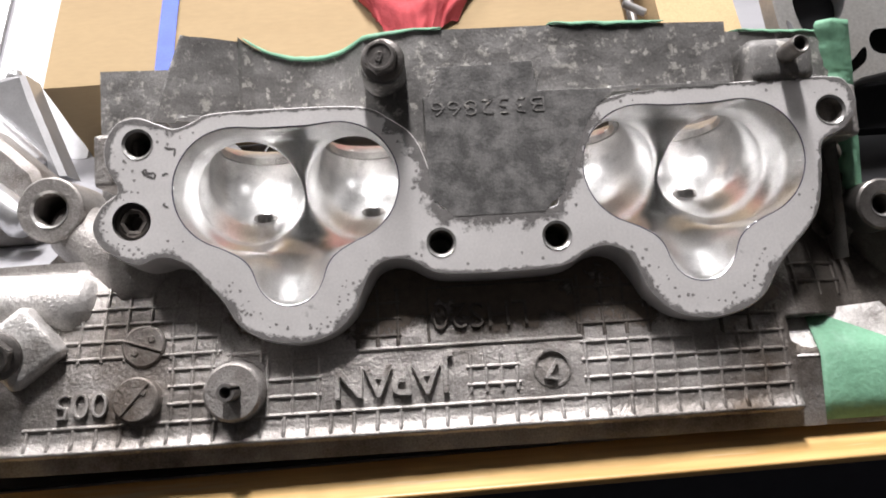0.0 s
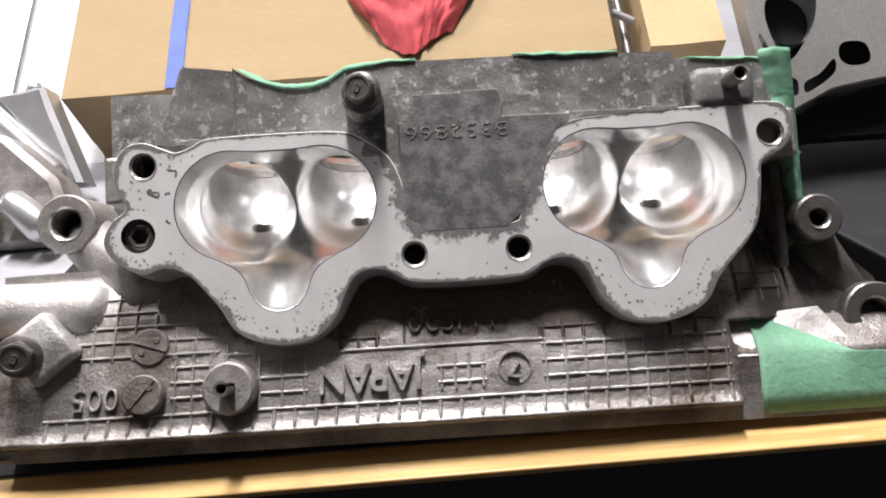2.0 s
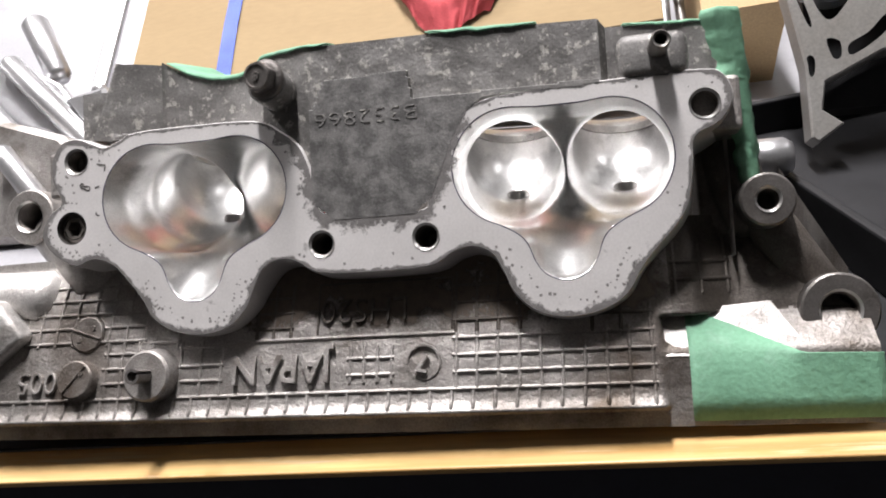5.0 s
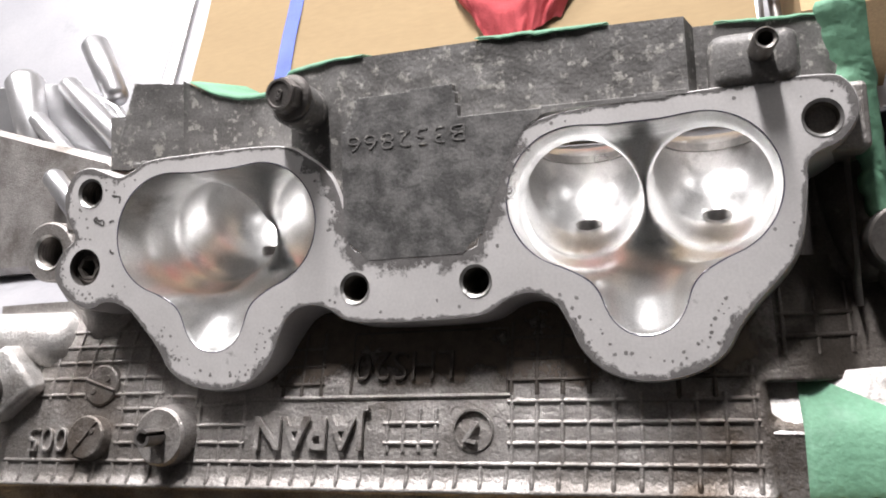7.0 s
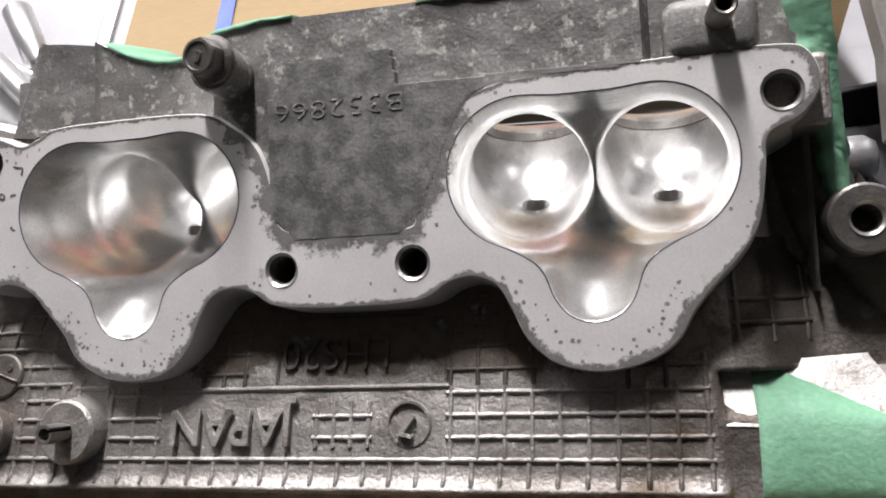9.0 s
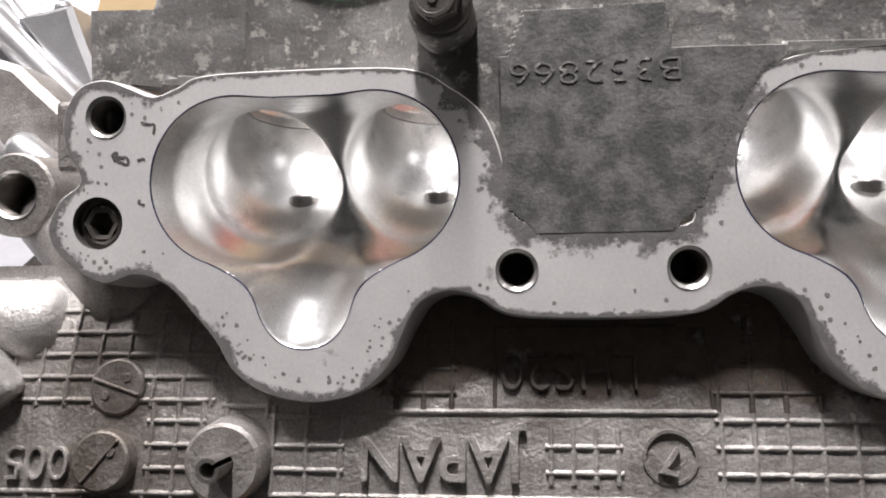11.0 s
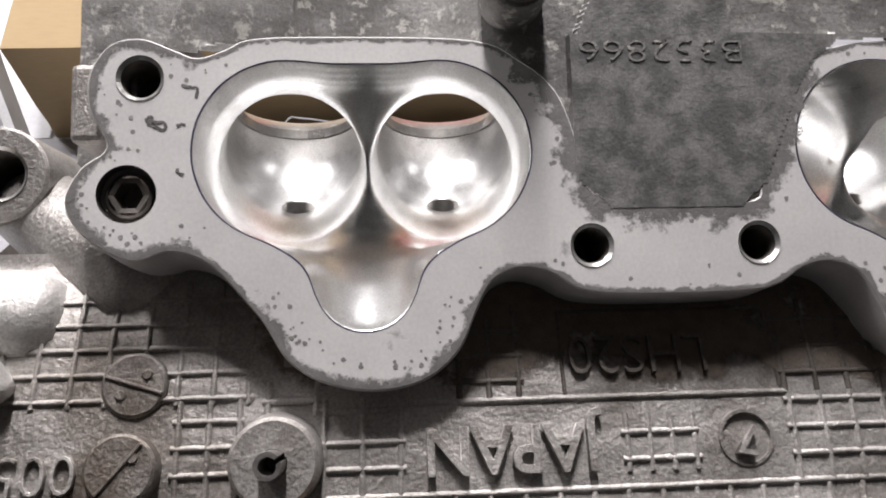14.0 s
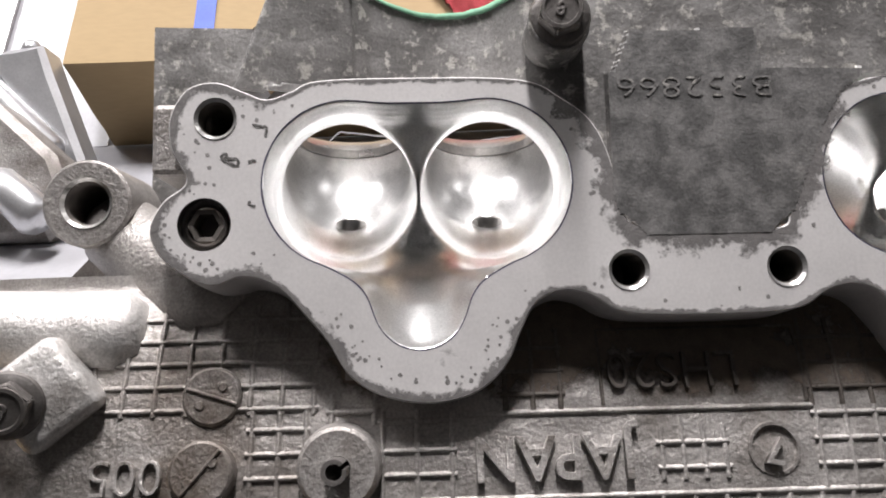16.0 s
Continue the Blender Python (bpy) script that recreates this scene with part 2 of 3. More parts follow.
def cavity(p):
    """Distance to the walls of one intake port: two tall runners that part behind a shared mouth, and a trough below."""
    lobes = []
    for s in (-1, 1):
        way = [(s * 0.0143, -0.004, 0.0778, 0.0142, 0.0012), (s * 0.0151, 0.020, 0.0786, 0.0136, 0.0018), (s * 0.0172, 0.040, 0.0844, 0.0144, 0.0012), (s * 0.0190, 0.0608, 0.0950, 0.0152, 0.0), (s * 0.0190, *(THROAT - AXIS * 0.004), 0.0146, 0.0), (s * 0.0190, *(THROAT + AXIS * 0.02), 0.0145, 0.0)]
        d = None
        for a, b in zip(way, way[1:]):
            for side in ((-1, 1) if a[4] else (0,)):
                c = cone(p, (a[0], a[1], a[2] + side * a[4]), (b[0], b[1], b[2] + side * b[4]), a[3], b[3])
                d = c if d is None else smin(d, c, 0.005)
        pocket = cone(p, (s * 0.0190, *(GUIDE + AXIS * 0.006)), (s * 0.0190, *(GUIDE + AXIS * 0.0055)), 0.0070, 0.0070)
        lobes.append(np.minimum(d, pocket))
    mouth = shoulder = None
    for k in range(6):
        t = k / 5
        y, w = -0.004 + 0.017 * t, 0.0136 - 0.0004 * t
        c = cone(p, (-w, y, 0.0780 + 0.0006 * t), (w, y, 0.0780 + 0.0006 * t), 0.0158 - 0.0008 * t, 0.0158 - 0.0008 * t)
        mouth = c if mouth is None else np.minimum(mouth, c)
        c = cone(p, (-0.0095, y, 0.0655 + 0.0072 * t), (0.0095, y, 0.0655 + 0.0072 * t), 0.0078, 0.0078)
        shoulder = c if shoulder is None else smin(shoulder, c, 0.001)
    trough = smin(cone(p, (0, -0.004, 0.0545), (0, 0.010, 0.0667), 0.0097, 0.0099), cone(p, (0, 0.010, 0.0667), (0, 0.026, 0.0740), 0.0099, 0.0088), 0.003)
    both = smin(smin(lobes[0], lobes[1], 0.0012), mouth, 0.003)
    return smin(smin(both, shoulder, 0.003), trough, 0.005)


def net(h=0.0007):
    """The cavity's wall as quads, by surface nets."""
    ax = [np.arange(-0.0375, 0.0376, h), np.arange(-h, 0.090, h), np.arange(0.038, 0.130, h)]
    grid = np.stack(np.meshgrid(*ax, indexing="ij"), -1)
    d = cavity(grid)
    n = np.array(d.shape) - 1
    total, count = np.zeros((*n, 3)), np.zeros(n)
    corners = [(i, j, k) for i in (0, 1) for j in (0, 1) for k in (0, 1)]
    cut = lambda a, c: a[c[0]:c[0] + n[0], c[1]:c[1] + n[1], c[2]:c[2] + n[2]]
    for c in corners:
        for axis in range(3):
            if c[axis] == 0:
                e = tuple(v + (1 if q == axis else 0) for q, v in enumerate(c))
                da, db = cut(d, c), cut(d, e)
                cross = (da < 0) != (db < 0)
                t = np.where(cross, da / np.where(cross, da - db, 1), 0)[..., None]
                total += np.where(cross[..., None], cut(grid, c) * (1 - t) + cut(grid, e) * t, 0)
                count += cross
    live = count > 0
    index = -np.ones(n, int)
    index[live] = np.arange(live.sum())
    verts = total[live] / count[live][:, None]
    verts[:, 1] = np.maximum(verts[:, 1], 0)
    faces = []
    for axis in range(3):
        o = [q for q in range(3) if q != axis]
        lead = [slice(1, n[q]) for q in range(3)]
        lead[axis] = slice(0, n[axis])
        nxt = list(lead)
        nxt[axis] = slice(1, n[axis] + 1)
        where = np.argwhere((d[tuple(lead)] < 0) != (d[tuple(nxt)] < 0))
        for w in where:
            w = w + [0 if q == axis else 1 for q in range(3)]
            quad = []
            for p, q in ((0, 0), (1, 0), (1, 1), (0, 1)):
                v = w.copy()
                v[o[0]] -= p
                v[o[1]] -= q
                quad.append(int(index[tuple(v)]))
            mid = verts[quad].mean(0)
            if (mid[1:] - THROAT) @ AXIS < 0.004:
                faces.append(quad)
    return verts, faces


def lip(grow=0.0, n=120):
    """The mouth's outline in the flange plane, about the port's middle."""
    res = []
    for i in range(n):
        a = 2 * math.pi * i / n
        r = np.arange(0.004, 0.045, 0.00005)
        p = np.stack([r * math.sin(a), r * 0, 0.068 + r * math.cos(a)], -1)
        k = int(np.argmax(cavity(p) > 0))
        res.append((p[k, 0] + grow * math.sin(a), p[k, 2] + grow * math.cos(a)))
    return res


pv, pf = net()
port_mesh = None
for x in PORT_X:
    if port_mesh is None:
        port = part("intake_port", mesh_from([tuple(v) for v in pv], pf), POLISHED, head, "brightly polished twin intake port", 180)
        port_mesh = port.data
    else:
        port = new("intake_port", port_mesh)
        port.parent = head
        port["label"] = "brightly polished twin intake port"
    port.location = (x, 0, 0)
    for s in (-1, 1):
        c = Vector((s * 0.0190, *THROAT))
        m = Matrix.Translation(c) @ pose(0, 0, 0, math.degrees(math.atan2(-AXIS[0], AXIS[1])))
        part("valve_seat", lathe([(0.0147, 0.001), (0.0147, 0.0035), (0.0163, 0.0055), (0.019, 0.0075), (0.024, 0.0095), (0.024, 0.0055), (0.0165, 0.001), (0.0147, 0.001)], m, 40, False), SEAT, port, "ground steel valve seat ring", 30)
        foot = Matrix.Translation((s * 0.0190, *(GUIDE - AXIS * 0.0018))) @ pose(0, 0, 0, math.degrees(math.atan2(-AXIS[0], AXIS[1])))
        part("valve_guide", lathe([(0.0042, -0.003), (0.0042, 0.0007), (0.0039, 0.0011), (0.0030, 0.0012), (0.0026, 0.0008), (0.0025, -0.0016), (0, -0.0016)], foot, 28, False), SEAT, port, "dull valve guide end", 30)

ring = lip(0.00012)
ring_ink = lip(0.0004)
rings = [[(x + px, z) for px, z in ring_ink] for x in PORT_X]
HALF = [(0.009, 0.051), (0.018, 0.052), (0.0235, 0.0552), (0.029, 0.0562), (0.034, 0.0540), (0.037, 0.049), (0.0402, 0.0422), (0.0460, 0.0372), (0.0545, 0.0353), (0.0635, 0.0368), (0.0702, 0.0408), (0.0742, 0.0472), (0.0783, 0.0522), (0.0838, 0.0580)]
RIGHT = [(0.0875, 0.064), (0.0893, 0.074), (0.0905, 0.0815), (0.097, 0.085), (0.1008, 0.091), (0.099, 0.0975), (0.093, 0.0997), (0.071, 0.0995), (0.042, 0.0985), (0.033, 0.0972), (0.0275, 0.0945), (0.024, 0.088), (0.020, 0.078), (0.017, 0.071), (0.013, 0.0675)]
LEFT = [(-0.0905, 0.0602), (-0.097, 0.0586), (-0.105, 0.063), (-0.1085, 0.069), (-0.106, 0.075), (-0.1015, 0.079), (-0.1045, 0.0855), (-0.1048, 0.092), (-0.1015, 0.0975), (-0.096, 0.0988), (-0.0905, 0.0968), (-0.086, 0.0952), (-0.081, 0.0968), (-0.076, 0.0988), (-0.060, 0.0992), (-0.036, 0.0985), (-0.0275, 0.0945), (-0.022, 0.090), (-0.019, 0.084), (-0.0165, 0.075), (-0.013, 0.0685)]
outline = spline(HALF + RIGHT + LEFT[::-1] + [(-a, b) for a, b in HALF[::-1]], 5)
HOLES = [(-0.096, 0.0915, 0.0042), (-0.0157, 0.060, 0.0040), (0.0155, 0.060, 0.0040), (0.0935, 0.0902, 0.0042), (-0.098, 0.0705, 0.0052)]
part("intake_flange", plate(outline, 0, 0.022, rings + [circle(*h) for h in HOLES], 0.00025, 0.0022), MACHINED, head, "machined grey flange face with pitted edges", 30)
for x in PORT_X:
    a, b = [(x + p, z) for p, z in ring], [(x + p, z) for p, z in ring_ink]
    bm = mesh_from([(p, 0.00005, z) for p, z in a] + [(p, -0.00002, z) for p, z in b], [(i, (i + 1) % 120, 120 + (i + 1) % 120, 120 + i) for i in range(120)])
    part("scribed_line", bm, INK, head, "thin blue marker line round the port")


def bore(x, y, z, r, parent, tilt=0, turn=0, rim=0.0006, name="threaded_hole"):
    """A chamfered threaded hole."""
    prof = [(r + rim, 0.0), (r, -rim)]
    for k in range(14):
        prof += [(r, -rim - 0.0005 - k * 0.00125), (r * 0.9, -rim - 0.0011 - k * 0.00125)]
    prof.append((0, -0.0195))
    ob = part(name, lathe(prof, out(x, y, z, tilt, turn), 32, False), BORE, parent, "", 25)
    part("chamfer", lathe([(r + rim, 0.0001), (r - 0.0001, -rim)], out(x, y, z, tilt, turn), 32, False), RIM, ob, "bright cut chamfer")
    return ob


for hx, hz, hr in HOLES[:4]:
    bore(hx, -0.00005, hz, hr - 0.0006, head)
socket = part("socket_screw", lathe([(0.0052, 0.0), (0.0052, -0.0028), (0.0041, -0.003), (0.0041, -0.0018), (0.0036, -0.0014)], out(-0.098, 0, 0.0705), 32, False), STEEL, head, "recessed steel socket screw", 30)
part("hex_recess", lathe([(0.0036, -0.0014), (0.0026, -0.0016), (0.0024, -0.006), (0, -0.006)], out(-0.098, 0, 0.0705), 6, False), BORE, socket)

# Lower wall of the casting, from the bottom lip up behind the flange.
WALL = [(0.0045, 0.0046), (0.0098, 0.0042), (0.0104, -0.0002), (0.0132, 0.0018), (0.0165, 0.0026), (0.024, 0.0040), (0.036, 0.0072), (0.046, 0.0105), (0.060, 0.017), (0.1, 0.018)]


def wall(x, z):
    y = lerp(WALL, z)
    if x > 0.079 and z < 0.034:
        y = lerp([(-0.004, 0.0045), (0.0225, 0.0042), (0.0245, 0.0045), (0.034, 0.0125)], z)
    if x > 0.088 and z >= 0.034:
        y += min(1, (x - 0.088) / 0.01) * 0.007
    if x < -0.118:
        y += ((-0.118 - x) / 0.03) ** 2 * 0.004
    y += 0.00025 * noise.noise((x * 160, z * 160, 0)) + 0.00012 * noise.noise((x * 500, z * 500, 3))
    return y


xs = list(np.arange(-0.150, 0.1325, 0.0012))
low_ob = part("lower_wall", sheet(xs, list(np.arange(0.0048, 0.0625, 0.0008)), lambda x, z: None if (x > 0.108 and z > 0.036 + (0.128 - x)) or min(abs(x - a) for a in PORT_X) < (0.014 if 0.041 < z < 0.056 else 0.022 if z > 0.056 else 0) else wall(x, z)), CAST, head, "grimy cast wall with a raised grid", 180)
# The shade over the wall's right end is painted by a darker material.
low_ob.data.materials.append(OILY_SHADE)
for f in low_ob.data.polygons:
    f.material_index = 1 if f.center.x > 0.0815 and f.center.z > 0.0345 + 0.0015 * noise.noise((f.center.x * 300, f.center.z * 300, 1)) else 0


def greasy_shade(x0, x1, n=150, rows_=24):
    """A ragged brown film of old oil that also paints the shade below the flange deeper."""
    bm, fade_ = bmesh.new(), []
    grid = {}
    for i in range(n + 1):
        for k in range(rows_ + 1):
            x = x0 + (x1 - x0) * i / n
            z = 0.0555 - k * (0.0255 / rows_)
            if min(abs(x - a) for a in PORT_X) < (0.0148 if z > 0.040 else 0) + (0.008 if z > 0.055 else 0):
                continue
            grid[i, k] = bm.verts.new((x, wall(x, z) - 0.00035, z))
            edge_ = min(1, min(x - x0, x1 - x) / 0.012)
            fade_.append(max(0, min(1, (0.5 - min(0, (z - 0.036) / 0.008)) - 0.45 * min(1, max(0, (z - 0.036) / 0.006)) + (1 - edge_))))
    for i in range(n):
        for k in range(rows_):
            q = [grid.get(c) for c in ((i, k), (i + 1, k), (i + 1, k + 1), (i, k + 1))]
            if all(q):
                bm.faces.new(q)
    ob = part("grease_shade_film", bm, GREASE_SHADE, head, "brown oily grime and deepened shade below the flange", 180)
    at_ = ob.data.attributes.new("fade", "FLOAT", "POINT")
    for k, v in enumerate(fade_):
        at_.data[k].value = v


greasy_shade(-0.082, 0.086)
bx = [(x, y, z) for x in (-0.148, 0.130) for y, z in ((0.0065, 0.006), (0.019, 0.0070), (0.119, 0.0647), (0.119, 0.10), (0.019, 0.045))]
part("base_block", mesh_from(bx, [(0, 1, 2, 3, 4), (9, 8, 7, 6, 5), (0, 5, 6, 1), (1, 6, 7, 2), (2, 7, 8, 3)]), CAST, head)


def rib(x0, z0, x1, z1, r=0.00055):
    """One raised casting line that follows the wall."""
    n = max(2, int(math.hypot(x1 - x0, z1 - z0) / 0.0015))
    verts, faces = [], []
    dx, dz = x1 - x0, z1 - z0
    ln = math.hypot(dx, dz)
    nx, nz = -dz / ln, dx / ln
    for i in range(n + 1):
        t = i / n
        x, z = x0 + dx * t, z0 + dz * t
        for o, h in ((-1.3, 0.0003), (-0.6, -0.0005), (0.6, -0.0005), (1.3, 0.0003)):
            wob = 1 + 0.25 * noise.noise((x * 300, z * 300, o))
            xx, zz = x + nx * o * r * wob, z + nz * o * r * wob
            verts.append((xx, wall(xx, zz) + h, zz))
    for i in range(n):
        for k in range(3):
            faces.append((i * 4 + k, i * 4 + k + 1, i * 4 + k + 5, i * 4 + k + 4))
    return mesh_from(verts, faces)


def ribs(x0, x1, z0, z1, across, rows, mat=None):
    """A patch of the casting's grid: columns from x0 to x1 and the given rows."""
    for x in np.linspace(x0, x1, across):
        part("grid_rib", rib(x, z0, x + 0.0002, z1), mat or CAST, head, "", 180)
    for z in rows:
        part("grid_rib", rib(x0 - 0.001, z, x1 + 0.001, z), mat or CAST, head, "", 180)


ribs(-0.128, 0.0755, 0.0102, 0.0165, 34, (0.0168,))
ribs(-0.122, -0.078, 0.0335, 0.056, 8, (0.0345, 0.039, 0.0435, 0.048, 0.0525))
ribs(-0.090, -0.0795, 0.0168, 0.0345, 3, (0.0215, 0.026, 0.0305))
ribs(-0.0645, -0.051, 0.0168, 0.0335, 3, (0.0215, 0.026, 0.0315))
ribs(-0.0745, -0.066, 0.031, 0.037, 2, (0.0335,))
ribs(-0.010, 0.0025, 0.0195, 0.0295, 4, (0.0215, 0.0262))
ribs(0.0215, 0.0755, 0.0168, 0.0325, 10, (0.0215, 0.0262, 0.031))
# Ribs below the flange are darker: oil, plus shade put into the colour.
ribs(0.0215, 0.040, 0.0325, 0.050, 4, (0.036, 0.041, 0.046), OILY_SHADE)
ribs(-0.040, -0.029, 0.033, 0.049, 3, (0.036, 0.0405, 0.045), OILY_SHADE)
ribs(0.060, 0.0755, 0.031, 0.038, 3, (0.036,), OILY_SHADE)
ribs(0.083, 0.098, 0.040, 0.056, 3, (0.044, 0.049), OILY_SHADE)
part("grid_rib", rib(-0.0495, 0.0325, 0.0215, 0.0325), CAST, head, "", 180)

lettering("JAPAN", -0.0312, 0.0031, 0.0245, 0.0118, head, CAST, 0.0006, width=0.93, tilt=-12, bold=0.0001)
# These letters share the ribs' oily, shade-darkened colour.
lettering("LHS20", -0.0060, 0.0078, 0.0405, 0.0108, head, OILY_SHADE, 0.0004, width=0.95, tilt=-18, bold=-0.00022)
lettering("005", -0.1135, 0.0033, 0.0228, 0.0098, head, CAST, 0.0006, width=1.0, tilt=-12, bold=-0.00022)
lettering("B352866", -0.0006, -0.00016, 0.0966, 0.0062, head, CAST_TOP, 0.00003, "stamped_number", 1.47, bold=-0.00046)
# Frame round the letters, in the same oil and painted shade.
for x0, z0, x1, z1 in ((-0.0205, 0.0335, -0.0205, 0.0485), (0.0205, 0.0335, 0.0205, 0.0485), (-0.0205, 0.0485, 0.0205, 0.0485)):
    part("grid_rib", rib(x0, z0, x1, z1, 0.0004), OILY_SHADE, head, "", 180)


def disc_mark(x, z, r, h, name, tilt):
    """A round casting mark with a bar across it."""
    y = wall(x, z)
    o = out(x, y, z, -12)
    ob = part(name, lathe([(r + 0.0006, -0.003), (r, h - 0.0004), (r - 0.0005, h), (0, h)], o, 36, False), CAST, head, "round casting mark", 30)
    bar = box((-r * 0.92, -0.00035, h - 0.0002), (r * 0.92, 0.00035, h + 0.0005), 0.0002, 1)
    bmesh.ops.transform(bar, matrix=o @ pose(0, 0, 0, 0, 0, tilt), verts=bar.verts[:])
    part("bar", bar, CAST, ob)
    for k in (-1, 1):
        dot = lathe([(0.0011, h - 0.0002), (0.0008, h + 0.0004), (0, h + 0.0004)], o @ pose(0.0022 * k, 0.0018 * k, 0), 12, False)
        part("figure", dot, CAST, ob, "", 40)
    return ob


disc_mark(-0.098, 0.037, 0.0058, 0.0012, "casting_mark", -18)
disc_mark(-0.0985, 0.0228, 0.0060, 0.0032, "casting_mark", 50)
o7 = out(0.0121, wall(0.0121, 0.0245), 0.0245, -8)
logo = part("foundry_mark", lathe([(0.0052, -0.0006), (0.0051, 0.0006), (0.0045, 0.0006), (0.0044, -0.0006)], o7, 36, False), CAST, head, "ringed figure cast in the wall", 40)
lettering("7", 0.0121, 0.0031, 0.0245, 0.0074, head, CAST, 0.0006, "figure", tilt=-10, turn=-12)

# Boss with a slotted roll pin.
py = wall(-0.0725, 0.0235)
boss = part("pin_boss", lathe([(0.0085, -0.003), (0.0077, 0.0050), (0.0070, 0.0058), (0.0024, 0.0058), (0.0024, 0.002), (0, 0.002)], out(-0.0725, py, 0.0235, -4), 40, False), CAST, head, "round cast boss with a crusty face", 30)
bm = bmesh.new()
tube = [(r * math.cos(a), r * math.sin(a)) for r in (0.0023, 0.0015) for a in np.linspace(0.75, 2 * math.pi + 0.25, 24)]
lo, hi = [bm.verts.new((*p, -0.002)) for p in tube], [bm.verts.new((*p, 0.0125)) for p in tube]
for i in range(23):
    for a, b in ((i, i + 1), (24 + i, 25 + i)):
        bm.faces.new((lo[a], lo[b], hi[b], hi[a]))
    bm.faces.new((hi[i], hi[i + 1], hi[25 + i], hi[24 + i]))
for i in (0, 23):
    bm.faces.new((lo[i], hi[i], hi[24 + i], lo[24 + i]))
bmesh.ops.transform(bm, matrix=out(-0.0725, py, 0.0235, -4), verts=bm.verts[:])
part("roll_pin", bm, STEEL, head, "slotted dark steel roll pin", 40)


def hex_bolt(x, y, z, r, tilt, turn, name="hex_bolt"):
    """A flanged hex bolt with a dished, marked head."""
    o = out(x, y, z, tilt, turn)
    bolt = part(name, lathe([(r * 1.25, -0.0012), (r * 1.3, -0.0004), (r * 1.22, 0.0004), (r * 1.0, 0.0009), (r * 0.9, 0.0010)], o, 36), STEEL, head, "flanged hex bolt with a marked head", 30)
    hx = bmesh.new()
    rings_ = []
    for k, hgt in ((1.0, 0.0008), (1.0, r * 0.95), (0.93, r * 1.05)):
        rings_.append([hx.verts.new((k * r * math.cos(math.pi * i / 3 + 0.3), k * r * math.sin(math.pi * i / 3 + 0.3), hgt)) for i in range(6)])
    for a, b in zip(rings_, rings_[1:]):
        for i in range(6):
            hx.faces.new((a[i], a[(i + 1) % 6], b[(i + 1) % 6], b[i]))
    hx.faces.new(rings_[-1])
    bmesh.ops.bevel(hx, geom=hx.edges[:], offset=0.0003, segments=2, affect="EDGES")
    bmesh.ops.transform(hx, matrix=o, verts=hx.verts[:])
    part("bolt_head", hx, STEEL, bolt, "", 30)
    part("crown", lathe([(r * 0.86, r * 1.03), (r * 0.84, r * 1.12), (r * 0.7, r * 1.13), (r * 0.66, r * 1.06), (0, r * 1.06)], o, 32, False), STEEL, bolt, "", 30)
    me = lettering("8", 0, 0, 0, r * 0.8, bolt, STEEL, 0.0001, "strength_mark")
    me.matrix_basis = o @ pose(0, 0, r * 1.09, 0, 0, 160)
    return bolt


# Upper wall: recesses, webs and the flat pad that carries the stamped number.
TOP = [(-0.121, 0.1258), (-0.094, 0.1250), (-0.0875, 0.1240), (-0.083, 0.1232), (-0.079, 0.1232), (-0.0705, 0.1230), (-0.064, 0.1195), (-0.056, 0.1172), (-0.046, 0.1168), (-0.036, 0.1185), (-0.026, 0.1195), (0.02, 0.1190), (0.07, 0.1172), (0.100, 0.1160)]


def upper(x, z):
    base = lerp([(-0.121, 0.038), (-0.0885, 0.038), (-0.0695, 0.0065), (-0.069, 0.0080), (-0.066, 0.0105), (-0.052, 0.0135), (-0.040, 0.0105), (-0.034, 0.0035), (-0.022, 0.0020), (-0.018, 0.0014), (0.067, 0.0014), (0.069, 0.009), (0.100, 0.011)], x)
    if x < -0.0695:
        ridge = -0.0965 + (z - 0.097) * 0.34
        base = 0.038 - min(1, max(0, (x - ridge + 0.009) / 0.011)) * 0.0325 + 0.0075 * max(0, (x - ridge - 0.002) / (-0.0695 - ridge)) ** 1.3
        if x > -0.0945 and z < 0.1005:
            base = min(base, 0.0065)
    if -0.018 <= x <= 0.067:
        pad = z < 0.1002 or (-0.0168 + (z - 0.1002) * 0.4 < x < 0.0135 - (z - 0.1002) * 0.15 and z < 0.1086)
        base = -0.00012 if pad else 0.0014
    return base + (0.00004 if base < 0 else 0.0002) * noise.noise((x * 200, z * 200, 5))


def upper_cell(x, t):
    z = 0.0667 + (lerp(TOP, x) - 0.0667) * t
    if z < 0.0985 and x > -0.100 and abs(x - 0.0005) > lerp([(0.066, 0.0122), (0.0685, 0.0145), (0.071, 0.0176), (0.078, 0.0204), (0.088, 0.0246), (0.0945, 0.0284), (0.0985, 0.034)], z):
        return None
    return (upper(x, z), z)


upper_ob = part("upper_wall", sheet(list(np.arange(-0.121, 0.1003, 0.0005)), list(np.linspace(0, 1, 100)), upper_cell), CAST_TOP, head, "stained cast upper wall", 40)
upper_ob.data.materials.append(PAD)
for f in upper_ob.data.polygons:
    f.material_index = 1 if f.center.y < 0.0006 and -0.03 < f.center.x < 0.033 else 0
bm = sheet(list(np.arange(-0.121, 0.1003, 0.002)), list(np.linspace(0, 1, 60)), lambda x, t: None if min(abs(x - a) for a in PORT_X) < 0.046 and 0.016 < t * 0.13 < 0.127 else (upper(x, lerp(TOP, x)) + t * 0.13, lerp(TOP, x) + 0.0006 * t))
part("deck_face", bm, DECK, head, "flat deck face", 180)
